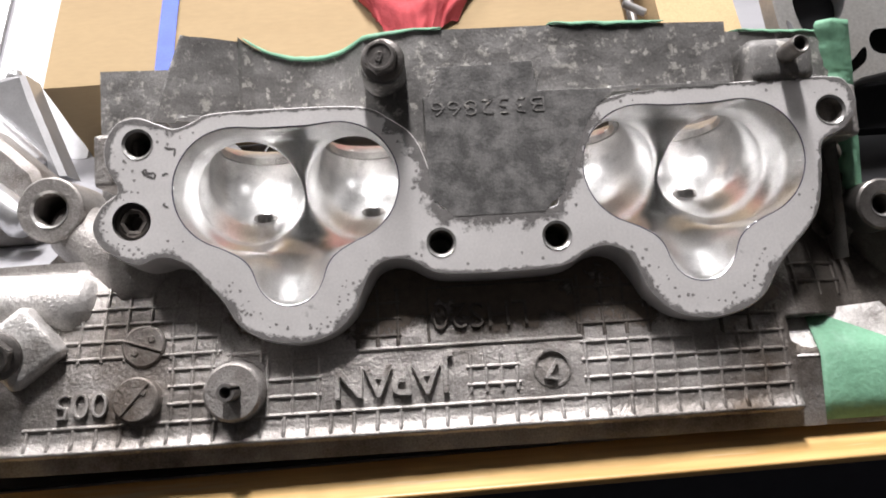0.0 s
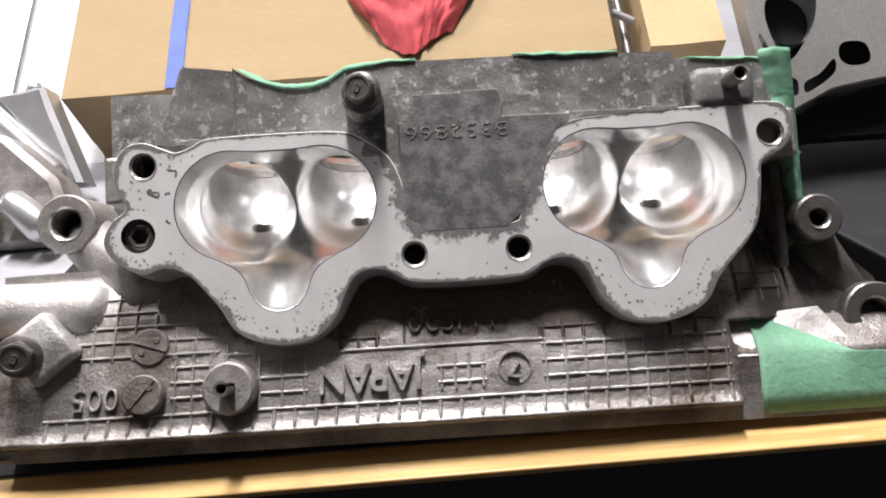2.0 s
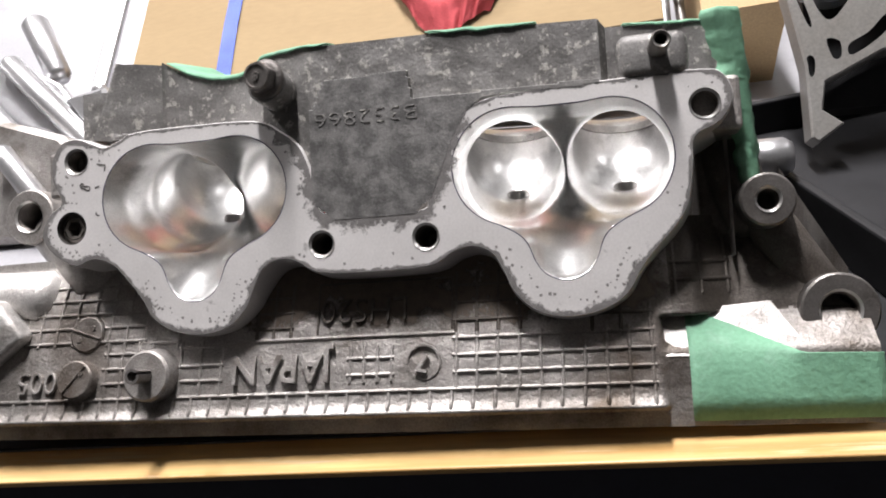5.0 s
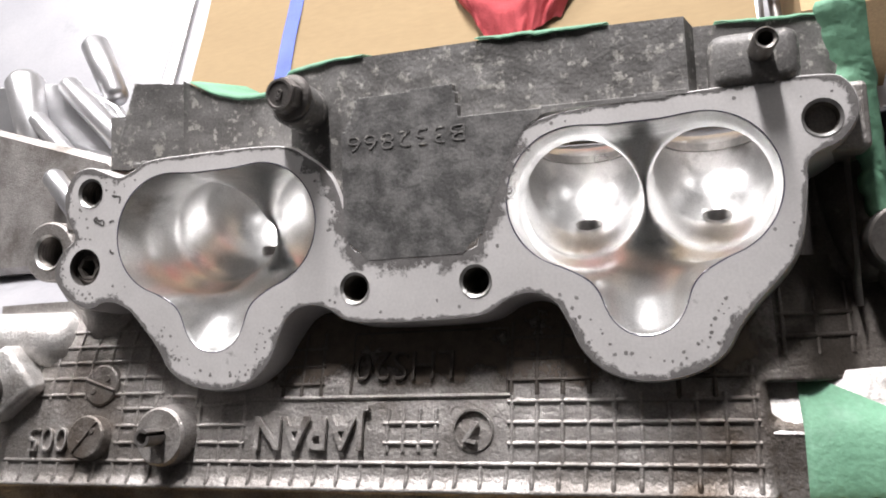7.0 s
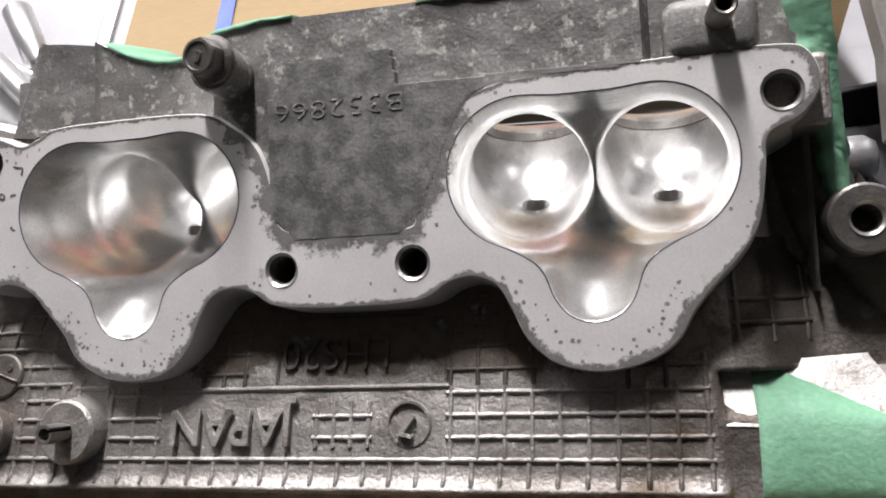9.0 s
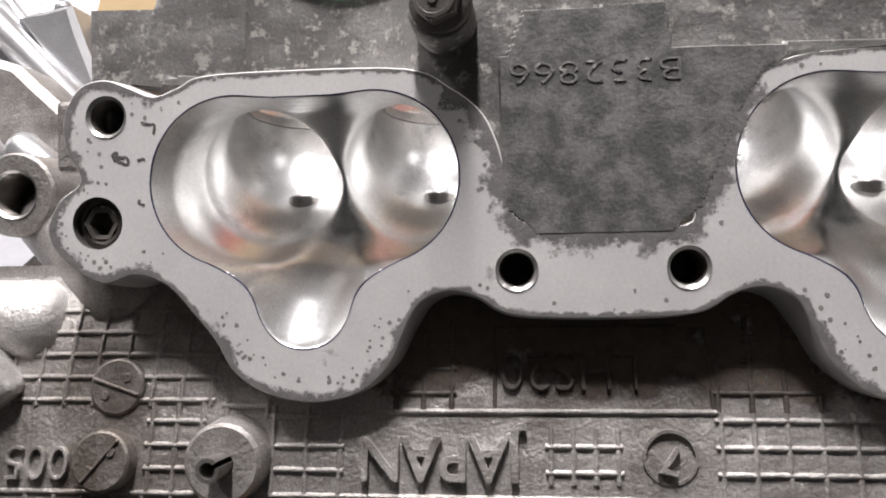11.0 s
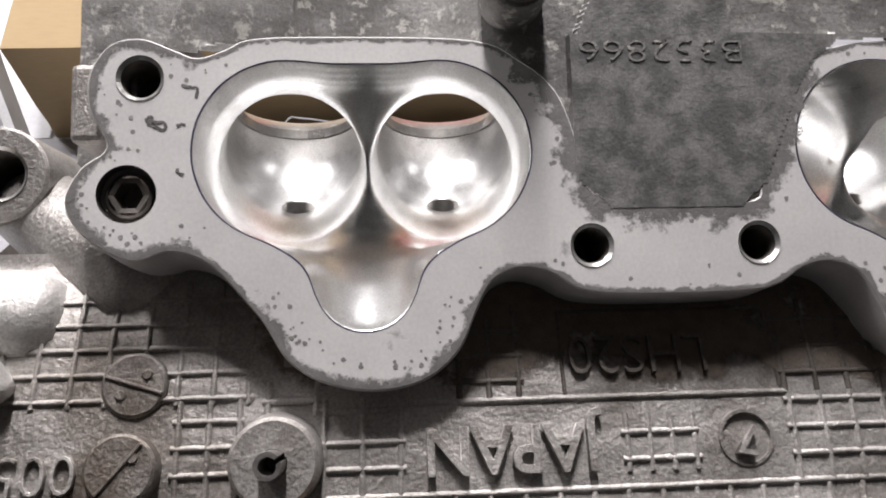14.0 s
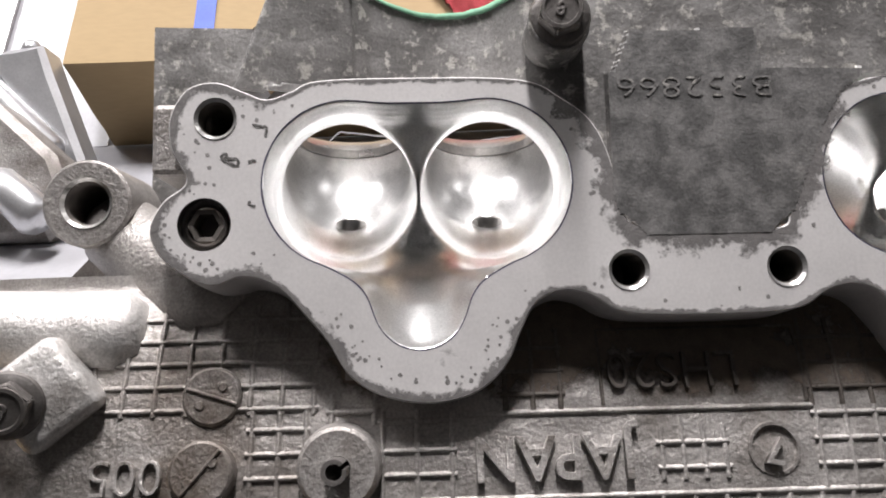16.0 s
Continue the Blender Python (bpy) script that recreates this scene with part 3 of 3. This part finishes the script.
part("side_wall", mesh_from([(-0.121, 0.038, 0.05), (-0.121, 0.168, 0.05), (-0.121, 0.168, 0.126), (-0.121, 0.038, 0.1258)], [(0, 1, 2, 3)]), CAST, head)
part("side_wall", mesh_from([(0.100, 0.011, 0.05), (0.100, 0.13, 0.05), (0.100, 0.13, 0.135), (0.100, 0.011, 0.116)], [(0, 1, 2, 3)]), CAST, head)
part("end_lug", box((-0.1105, 0.006, 0.0815), (-0.098, 0.030, 0.0965), 0.0012), CAST, head)
part("end_lug", box((0.090, 0.004, 0.0835), (0.1035, 0.030, 0.0985), 0.0012), CAST, head)

# Web behind the flange, its shade put into the colour.
part("end_web", box((0.0925, 0.0225, 0.050), (0.1045, 0.060, 0.086), 0.0012), OILY_SHADE, head, "cast web behind the flange, shade put into its colour")

# Bolt on its pillar at the upper wall.
part("bolt_pillar", lathe([(0.0062, -0.02), (0.0060, 0.006), (0.0055, 0.0066), (0, 0.0066)], out(-0.0285, 0.0, 0.1075, 0), 36, False), CAST_TOP, head, "", 40)
hex_bolt(-0.0285, -0.0070, 0.1085, 0.0046, 4, -6)

# Vacuum pipe on its block.
bm = box((0.0715, -0.001, 0.0985), (0.0905, 0.014, 0.1115), 0.003, 3)
part("pipe_block", bm, CAST_TOP, head, "speckled cast block under the pipe stub", 40)
part("nipple", lathe([(0.0026, -0.004), (0.0026, 0.0075), (0.0022, 0.0080), (0.0016, 0.0076), (0.0016, 0.0), (0, 0)], out(0.0822, -0.001, 0.1062, 0, 4), 28, False), STEEL, head, "short dark pipe stub", 40)


def eye(x, y, z, r, hole, depth, parent, label, mat, tilt=0, turn=0):
    """A round lug with a threaded hole."""
    o = out(x, y, z, tilt, turn)
    ob = part("lug", lathe([(r * 1.05, -depth), (r, -0.0006), (r - 0.0006, 0), (hole + 0.0006, 0), (hole + 0.0003, -0.0004)], o, 40, False), mat, parent, label, 30)
    bore(x, y - 0.0001, z, hole, parent, tilt, turn)
    return ob


eye(-0.1285, 0.0185, 0.0785, 0.0096, 0.0050, 0.022, head, "round lug with a threaded hole", CAST)
eye(0.1085, 0.006, 0.0640, 0.0073, 0.0030, 0.020, head, "dark grey round lug with a threaded hole", STEEL)
eye(0.1250, 0.010, 0.0335, 0.0100, 0.0050, 0.025, head, "dark grey round lug with a threaded hole", STEEL)


def arm(a, b, ra, rb, mat=None, name="web"):
    """A tapered round web between two places."""
    a, b = Vector(a), Vector(b)
    m = Matrix.Translation(a) @ (b - a).to_track_quat("Z", "Y").to_matrix().to_4x4()
    ln = (b - a).length
    return part(name, lathe([(0, -ra * 0.6), (ra * 0.7, -ra * 0.45), (ra, 0), (rb, ln), (rb * 0.7, ln + rb * 0.45), (0, ln + rb * 0.6)], m, 28, False), mat or CAST, head, "", 180)


arm((-0.126, 0.030, 0.074), (-0.100, 0.022, 0.055), 0.009, 0.012)
# The three right-hand webs carry the end's shade in their colour.
arm((0.1085, 0.018, 0.0625), (0.1245, 0.024, 0.036), 0.0065, 0.0075, OILY_SHADE)
arm((0.106, 0.020, 0.060), (0.101, 0.028, 0.082), 0.007, 0.009, OILY_SHADE)
arm((0.1245, 0.026, 0.032), (0.116, 0.024, 0.008), 0.008, 0.009, OILY_SHADE)
# The left end's bright light is put into the pipe and lug colour.
arm((-0.160, 0.016, 0.0515), (-0.118, 0.016, 0.0495), 0.0085, 0.0095, LIT_CAST, "end_pipe")
bm = box((-0.0085, -0.0085, -0.016), (0.0085, 0.0085, 0), 0.0022, 3)
bmesh.ops.transform(bm, matrix=pose(-0.1290, 0.0005, 0.0385, 90, 0, 8) @ pose(0, 0, 0, 0, 0, 38), verts=bm.verts[:])
part("bolt_lug", bm, LIT_CAST, head, "cast lug under the bolt", 40)
hex_bolt(-0.1335, -0.0015, 0.0370, 0.0050, 6, 14)

bore(0.0855, 0.0118, 0.0362, 0.0026, head)
# Ramp beside the grid, part masked with tape.
part("corner_ramp", mesh_from([(0.079, 0.0041, 0.0235), (0.116, 0.0041, 0.0225), (0.079, 0.0125, 0.0350), (0.108, 0.0125, 0.0370), (0.079, 0.02, 0.0235), (0.116, 0.02, 0.0225)], [(0, 1, 3, 2), (0, 2, 4), (1, 5, 3)]), LIT_CAST, head)


def tape(name, verts, faces, label):
    ob = part(name, mesh_from(verts, faces), TAPE, None, "", 180)
    ob.matrix_world = STAND
    md = ob.modifiers.new("thickness", "SOLIDIFY")
    md.thickness = 0.00015
    return tagged(ob, label, "masking tape", "strips of masking tape")


rows = []
nx = 24
for i in range(nx + 1):
    x = 0.0850 + 0.0475 * i / nx
    top = 0.0338 if x < 0.0905 else 0.0338 - (x - 0.0905) * 0.47
    crease = 0.0238 - (x - 0.085) * 0.03
    rows.append([(x, 0.00385, 0.0062), (x, 0.0038, 0.012), (x, 0.0036, crease), (x, lerp([(0.0235, 0.0036), (0.036, 0.0118)], max(crease, top)), max(crease, top) + 0.0002)])
tape("masking_tape", [v for r in rows for v in r], [(i * 4 + k, i * 4 + 4 + k, i * 4 + 5 + k, i * 4 + 1 + k) for i in range(nx) for k in range(3)], "green masking tape over the lower corner of the cylinder head")


def top_tape(x0, x1, hang, lift, label):
    """Tape along the deck's front edge, its cut rim hanging over."""
    n, verts, faces = 30, [], []
    for i in range(n + 1):
        t = i / n
        x = x0 + (x1 - x0) * t
        z, y = lerp(TOP, x), upper(x, lerp(TOP, x))
        w = 0.0006 * noise.noise((x * 220, 1, 2)) + 0.0003 * noise.noise((x * 800, 1, 2))
        sag = hang * math.sin(math.pi * t) ** 0.7
        verts += [(x, y - 0.0007, z + 0.0004 - sag + w), (x, y - 0.0004, z + 0.0007 + w * 0.3), (x, y + 0.005, z + 0.0022 + w + 0.4 * lift * math.sin(math.pi * t)), (x, y + 0.03, z + 0.0080)]
    for i in range(n):
        for k in range(3):
            faces.append((i * 4 + k, i * 4 + 4 + k, i * 4 + 5 + k, i * 4 + 1 + k))
    return tape("masking_tape", verts, faces, label)


top_tape(-0.0685, -0.012, 0.0012, 0.002, "green masking tape sagging over the deck edge of the cylinder head")
top_tape(0.018, 0.050, 0.001, 0.001, "ragged green masking tape on the deck edge of the cylinder head")
top_tape(0.074, 0.099, 0.0006, 0.001, "torn green masking tape on the deck corner of the cylinder head")
verts, faces = [], []
for i in range(37):
    t = i / 36
    z = 0.1175 - 0.050 * t
    wv = 0.0011 * noise.noise((t * 9, 0, 7)) + 0.0006 * noise.noise((t * 26, 3, 7))
    verts += [(0.0950 + wv * 2 + 0.009 * t, 0.0085 - 0.003 * (1 - t) + 0.008 * t, z), (0.0995 + 0.006 * t + wv * 1.5, 0.0050 + 2 * wv + 0.008 * t, z + 0.0005), (0.1050 + 0.003 * t - wv, 0.0065 + 0.008 * t - 2 * wv, z + 0.0003), (0.1085 + 0.002 * t + wv, 0.022, z)]
for i in range(36):
    for k in range(3):
        faces.append((i * 4 + k, i * 4 + 1 + k, i * 4 + 5 + k, i * 4 + 4 + k))
tape("masking_tape", verts, faces, "crumpled green masking tape hanging at the end of the cylinder head")


# ---- wear on the flange face: pits, grime along the edges and black squiggles ----
def blobs(name, mat, spots, label, y=-0.00004):
    """Many small flat stains in the flange plane, joined."""
    verts, faces = [], []
    for x, z, rad in spots:
        n, s0, ph = 9, len(verts), random.random() * 6
        for i in range(n):
            a = 2 * math.pi * i / n
            rr = rad * (0.65 + 0.7 * abs(noise.noise((x * 900 + math.cos(a + ph), z * 900 + math.sin(a + ph), rad * 5000))))
            verts.append((x + rr * math.cos(a), y - random.random() * 0.00003, z + rr * math.sin(a)))
        faces.append(tuple(range(s0, s0 + n)))
    return tagged(part(name, mesh_from(verts, faces), mat, head, label), kind="stuff")


rnd = random.Random(4)
lips = [[(x + px, z) for px, z in ring] for x in PORT_X]


def free(x, z, gap):
    if any(math.hypot(x - h[0], z - h[1]) < h[2] + gap for h in HOLES):
        return False
    return all(float(cavity(np.array([[x - a, 0.0, z]]))[0]) > gap for a in PORT_X)


pits, count = [], len(outline)
verts, faces, fades = [], [], []
STEPS = 5
for i in range(count):
    base = Vector(outline[i])
    d = Vector(outline[(i + 1) % count]) - Vector(outline[i - 1])
    side = Vector((-d[1], d[0])).normalized()
    recess = abs(base[0]) < 0.028 and base[1] > 0.0625
    low = base[1] < 0.05 and abs(base[0]) > 0.03
    ear = base[0] < -0.086 or base[0] > 0.094
    reach = 0.0068 if recess else 0.0034 if low else 0.0034 if ear else 0.0018
    for k in range(STEPS + 1):
        pt = base + side * (0.00022 + reach * k / STEPS)
        verts.append((pt[0], -0.00003 - 0.00001 * (k % 2), pt[1]))
        fades.append(k / STEPS)
    for k in range(3):
        if rnd.random() < (0.50 if low or ear else 0.10):
            pt = base + side * (0.001 + 0.005 * rnd.random())
            if free(pt[0], pt[1], 0.001):
                pits.append((pt[0], pt[1], 0.0002 + 0.0004 * rnd.random()))
w_ = STEPS + 1
for i in range(count):
    j = (i + 1) % count
    for k in range(STEPS):
        faces.append((i * w_ + k, j * w_ + k, j * w_ + k + 1, i * w_ + k + 1))
film_ob = part("edge_grime", mesh_from(verts, faces), FILM, head, "dark grime along the flange edge")
att = film_ob.data.attributes.new("fade", "FLOAT", "POINT")
for i, f_ in enumerate(fades):
    att.data[i].value = f_
blobs("casting_pit", PIT, pits, "small casting pits in the flange", -0.00002)
worms = []
for cx, cz, n in ((-0.0888, 0.0902, 30), (-0.0945, 0.0826, 34), (-0.0895, 0.0825, 26), (-0.0893, 0.0750, 16)):
    a = rnd.random() * 6
    for k in range(n):
        a += rnd.uniform(-0.9, 0.9)
        cx, cz = cx + 0.0003 * math.cos(a), cz + 0.0003 * math.sin(a)
        if free(cx, cz, 0.002):
            worms.append((cx, cz, 0.00025 + 0.0002 * rnd.random()))
blobs("corrosion_track", GRIME, worms, "black corrosion squiggles", -0.00006)


# ---- bench and room ----
BT = 0.766
bench = thing("workbench", "grey topped workbench with a worn wooden front edge", "workbench")
part("top", box((-1.2, 0.0125, BT - 0.03), (1.2, 1.0, BT), 0.001), BENCH, bench, "grey worn bench top")
part("edge_trim", box((-1.2, -0.0030, BT - 0.0022), (1.2, 0.0122, BT + 0.0002), 0.0007, 3), WOOD, bench, "scratched yellow wooden edge strip")
part("front_panel", box((-1.19, 0.000, 0.0), (1.19, 0.012, BT - 0.0025)), NAVY, bench, "dark front panel")
# Black sheet added on the bench as the shade under and beside the head.
gap_shade = thing("bench_gap_shade", "thin black sheet painting the shade under the cylinder head", "mat")
part("sheet", box((-0.20, 0.0126, BT + 0.0001), (0.62, 0.15, BT + 0.0011), 0.0003, 1), BLACK, gap_shade)

# ---- cardboard and cloth behind the head ----
SLOPE = pose(-0.2330, 0.298, 0.8215, 38, 0, 0)  # the face of the leaning carton: x along it, y up it, z out of it


def carton(name, label, x0, x1, up, deep, mat, seed):
    """A carton that leans back on its lower edge, with soft worn corners."""
    ob = thing(name, label, "cardboard box", SLOPE)
    bm = box((x0, 0, -deep), (x1, up, 0))
    bmesh.ops.subdivide_edges(bm, edges=bm.edges[:], cuts=9, use_grid_fill=True)
    for v in bm.verts:
        v.co.z += 0.0016 * noise.noise((v.co.x * 22 + seed, v.co.y * 22, v.co.z * 30)) if v.co.z > -deep * 0.5 else 0
        v.co.y += 0.0012 * noise.noise((v.co.x * 30, seed, v.co.z * 40)) if v.co.y < 0.001 and v.co.z > -deep * 0.9 else 0
    part("body", bm, mat, ob, "", 30)
    return ob


big = carton("cardboard_box", "brown cardboard box with a blue tape stripe, leaning on the bench", 0, 0.340, 0.36, 0.0700, CARD, 1)
bm = sheet(list(np.linspace(0.0640, 0.0743, 4)), list(np.linspace(0.0005, 0.359, 60)), lambda x, z: (z, 0.0016 * noise.noise((x * 22 + 1, z * 22, 0)) + 0.0009))
part("tape_stripe", bm, BLUE, big, "blue tape stripe", 180)
small = carton("cardboard_box", "pale narrow cardboard box leaning beside the larger box", 0.3605, 0.406, 0.30, 0.0700, CARD_PALE, 5)

# Tilted sheet added to stand in for the grey bench surface.
panel = thing("bench_surface_sheet", "pale grey sheet standing in for the bench surface behind the castings", "metal sheet", SLOPE)
part("sheet", box((-0.55, 0.0, -0.0715), (-0.004, 0.42, -0.0702), 0.0004, 1), BENCH, panel)
part("folded_rim", box((-0.09, 0.0, -0.0700), (-0.078, 0.42, -0.066), 0.002, 2), SILVER, panel, "bright folded rim")

n = 56
verts, faces = [], []
for i in range(n):
    for k in range(n):
        u, v = i / (n - 1), k / (n - 1)
        x = 0.2145 + (u - 0.45) * (0.050 + 0.05 * min(1, v * 3)) - 0.004 * v
        y = 0.009 + 0.16 * v + 0.03 * max(0, u - 0.5) * (1 - v) + 0.07 * max(0, 0.35 - u) * (1 - v)
        rim = min(u, 1 - u, v, 1 - v) * 9
        h = 0.007 * min(1, rim) + 0.010 * abs(noise.noise((u * 3.5 + v, v * 5, 1))) + 0.004 * abs(noise.noise((u * 11, v * 11, 4))) + 0.0008 * noise.noise((u * 40, v * 40, 4))
        verts.append((x + 0.005 * noise.noise((u * 3, v * 5, 9)), y + 0.005 * noise.noise((u * 6, v * 3, 2)), 0.0012 + max(0, h)))
for i in range(n - 1):
    for k in range(n - 1):
        faces.append((i * n + k, (i + 1) * n + k, (i + 1) * n + k + 1, i * n + k + 1))
cloth = part("cleaning_cloth", mesh_from(verts, faces), RED, None, "", 180)
cloth.matrix_world = SLOPE
tagged(cloth, "crumpled red cleaning cloth on the cardboard box", "cloth")


scrap = thing("metal_bracket", "shiny bent metal bracket between the two cardboard boxes", "metal part", SLOPE)
for x0, y0, z0, x1, y1, z1, rr, mt in ((0.343, 0.0, -0.03, 0.346, 0.12, -0.010, 0.0035, SILVER), (0.352, 0.01, -0.02, 0.350, 0.15, -0.012, 0.0030, STEEL), (0.344, 0.035, -0.006, 0.356, 0.028, -0.008, 0.0025, SILVER), (0.343, 0.070, -0.006, 0.357, 0.075, -0.008, 0.0028, SILVER)):
    a_, b_ = Vector((x0, y0, z0)), Vector((x1, y1, z1))
    m_ = Matrix.Translation(a_) @ (b_ - a_).to_track_quat("Z", "Y").to_matrix().to_4x4()
    part("bar", lathe([(0, -rr * 0.5), (rr, 0), (rr, (b_ - a_).length), (0, (b_ - a_).length + rr * 0.5)], m_, 16, False), mt, scrap, "", 40)


# ---- other castings on the bench ----
def wedge(pts, y0, y1, mat, parent, name, label="", edge=0.0015):
    """A cast piece from its outline, from y0 back to y1."""
    return part(name, plate(pts, y0, y1, (), edge), mat, parent, label, 30)


def rod(a, b2, ra, rb, mat, parent, name):
    a, b2 = Vector(a), Vector(b2)
    m = Matrix.Translation(a) @ (b2 - a).to_track_quat("Z", "Y").to_matrix().to_4x4()
    ln = (b2 - a).length
    return part(name, lathe([(0, -ra * 0.5), (ra * 0.75, -ra * 0.4), (ra, 0), (rb, ln), (rb * 0.75, ln + rb * 0.4), (0, ln + rb * 0.5)], m, 28, False), mat, parent, "", 180)


other = thing("cylinder_head_casting", "bright bare aluminium cylinder head casting lying on the bench", "engine part", STAND)
wedge([(-0.42, 0.118), (-0.216, 0.118), (-0.222, 0.137), (-0.268, 0.196), (-0.300, 0.215), (-0.42, 0.225)], 0.215, 0.222, SILVER, other, "body")
rod((-0.300, 0.212, 0.211), (-0.226, 0.208, 0.137), 0.007, 0.0075, SILVER, other, "rail")
rod((-0.318, 0.205, 0.190), (-0.250, 0.203, 0.120), 0.006, 0.006, SILVER, other, "rail")
rod((-0.275, 0.205, 0.150), (-0.252, 0.19, 0.140), 0.016, 0.013, SILVER, other, "pipe")
rod((-0.335, 0.212, 0.218), (-0.318, 0.205, 0.165), 0.012, 0.009, SILVER, other, "rail")
wedge([(-0.262, 0.183), (-0.248, 0.188), (-0.234, 0.190), (-0.229, 0.176), (-0.212, 0.132), (-0.224, 0.132)], 0.212, 0.232, SILVER, other, "bracket", "", 0.003)
rod((-0.243, 0.222, 0.190), (-0.243, 0.222, 0.193), 0.005, 0.004, SILVER, other, "bolt_head")
rod((-0.30, 0.235, 0.245), (-0.275, 0.225, 0.205), 0.009, 0.008, SILVER, other, "rail")

wedge([(-0.36, 0.090), (-0.208, 0.090), (-0.197, 0.102), (-0.206, 0.126), (-0.232, 0.150), (-0.36, 0.190)], 0.168, 0.195, CAST, other, "lower_body", "dull grey cast flank", 0.004)
rod((-0.222, 0.158, 0.112), (-0.206, 0.156, 0.098), 0.0075, 0.0085, SILVER, other, "cast_lump")
rod((-0.262, 0.160, 0.140), (-0.236, 0.160, 0.108), 0.006, 0.0065, SILVER, other, "cast_rib")

deck = thing("engine_block_half", "silver machined casting with dark slots and a round bore", "engine part", STAND)


def at(x, z):
    return (0.1555 + (x - 0.180) * 0.72, 0.1345 + (z - 0.182) * 0.67)


face = [(0.140, 0.26), (0.1450, 0.190), (0.1473, 0.173), (0.1535, 0.135), (0.1535, 0.104), (0.1565, 0.1015), (0.1669, 0.1088), (0.1590, 0.1152), (0.1610, 0.127), (0.184, 0.138), (0.198, 0.1404), (0.27, 0.150), (0.27, 0.26)]
slots = [spline([at(*p_) for p_ in ps], 5) for ps in (((0.1745, 0.230), (0.1805, 0.209), (0.1825, 0.210), (0.178, 0.228)), ((0.190, 0.198), (0.197, 0.196), (0.197, 0.186), (0.1925, 0.186)), ((0.202, 0.1935), (0.213, 0.200), (0.223, 0.210), (0.222, 0.199), (0.2035, 0.1865)), ((0.1775, 0.186), (0.180, 0.189), (0.1825, 0.186), (0.182, 0.178), (0.180, 0.175), (0.178, 0.179)), ((0.180, 0.244), (0.186, 0.220), (0.193, 0.2105), (0.203, 0.221), (0.213, 0.240), (0.214, 0.262), (0.197, 0.272), (0.184, 0.262)), ((0.227, 0.217), (0.232, 0.222), (0.245, 0.220), (0.247, 0.207), (0.236, 0.204), (0.228, 0.208)))]
part("deck", plate(face, 0.137, 0.150, slots, 0.001), DECK, deck, "", 30)
c0 = at(0.198, 0.245)
part("bore", lathe([(0.0145, -0.001), (0.0138, -0.014), (0.007, -0.022), (0, -0.022)], out(c0[0], 0.139, c0[1]), 40, False), SILVER, deck, "bright bore wall", 40)
# Black block behind the plate, standing in for the slots' inner shade.
part("slot_shade", box((0.158, 0.151, 0.118), (0.26, 0.166, 0.25)), BLACK, deck, "black block painting the shade inside the slots")
rod((0.1245, 0.100, 0.0905), (0.1335, 0.100, 0.0905), 0.0075, 0.0075, SILVER, deck, "stud")

bin_ = thing("parts_tray", "black plastic tray beside the cylinder head on the bench", "tray", pose(0.350, 0.165, BT + 0.0012, 0, 0, 14))
part("floor", box((-0.212, -0.125, 0), (0.25, 0.112, 0.004), 0.001), BLACK, bin_)
part("wall", box((-0.212, -0.13, 0), (0.25, -0.125, 0.02), 0.001), BLACK, bin_)
part("wall", box((-0.212, 0.112, 0), (0.25, 0.117, 0.02), 0.001), BLACK, bin_)
part("wall", box((-0.216, -0.13, 0), (-0.212, 0.117, 0.02), 0.001), BLACK, bin_)


# ---- the room ----
def slab(name, a, b, mat, label):
    ob = part(name, box(a, b), mat)
    return tagged(ob, label, "room", "", "structure")


slab("floor", (-2.6, -2.6, -0.1), (2.6, 2.6, 0), FLOOR, "dark workshop floor")
slab("ceiling", (-2.6, -2.6, 2.5), (2.6, 2.6, 2.6), PALE, "pale workshop ceiling")
slab("wall_north", (-2.6, 2.6, -0.1), (2.6, 2.7, 2.6), PALE, "pale workshop wall")
# Three unseen walls, kept dark to hold back bounced light.
slab("wall_south", (-2.6, -2.7, -0.1), (2.6, -2.6, 2.6), DUSK, "unseen dark wall added to cut fill and reflections")
slab("wall_east", (2.6, -2.7, -0.1), (2.7, 2.7, 2.6), DUSK, "unseen dark wall added to cut fill and reflections")
slab("wall_west", (-2.7, -2.7, -0.1), (-2.6, 2.7, 2.6), DUSK, "unseen dark wall added to cut fill and reflections")
# The second and third housings go with the added side fill lamps.
for lx, ly in ((-0.02, 0.38), (-1.1, 0.6), (1.5, 0.6)):
    fit_ = thing("ceiling_light", "white housing of an unseen ceiling tube light", "lamp", pose(lx, ly, 2.43), "ceiling lights")
    part("housing", box((-0.1, -0.68, 0), (0.1, 0.68, 0.0695), 0.004), LAMP, fit_)
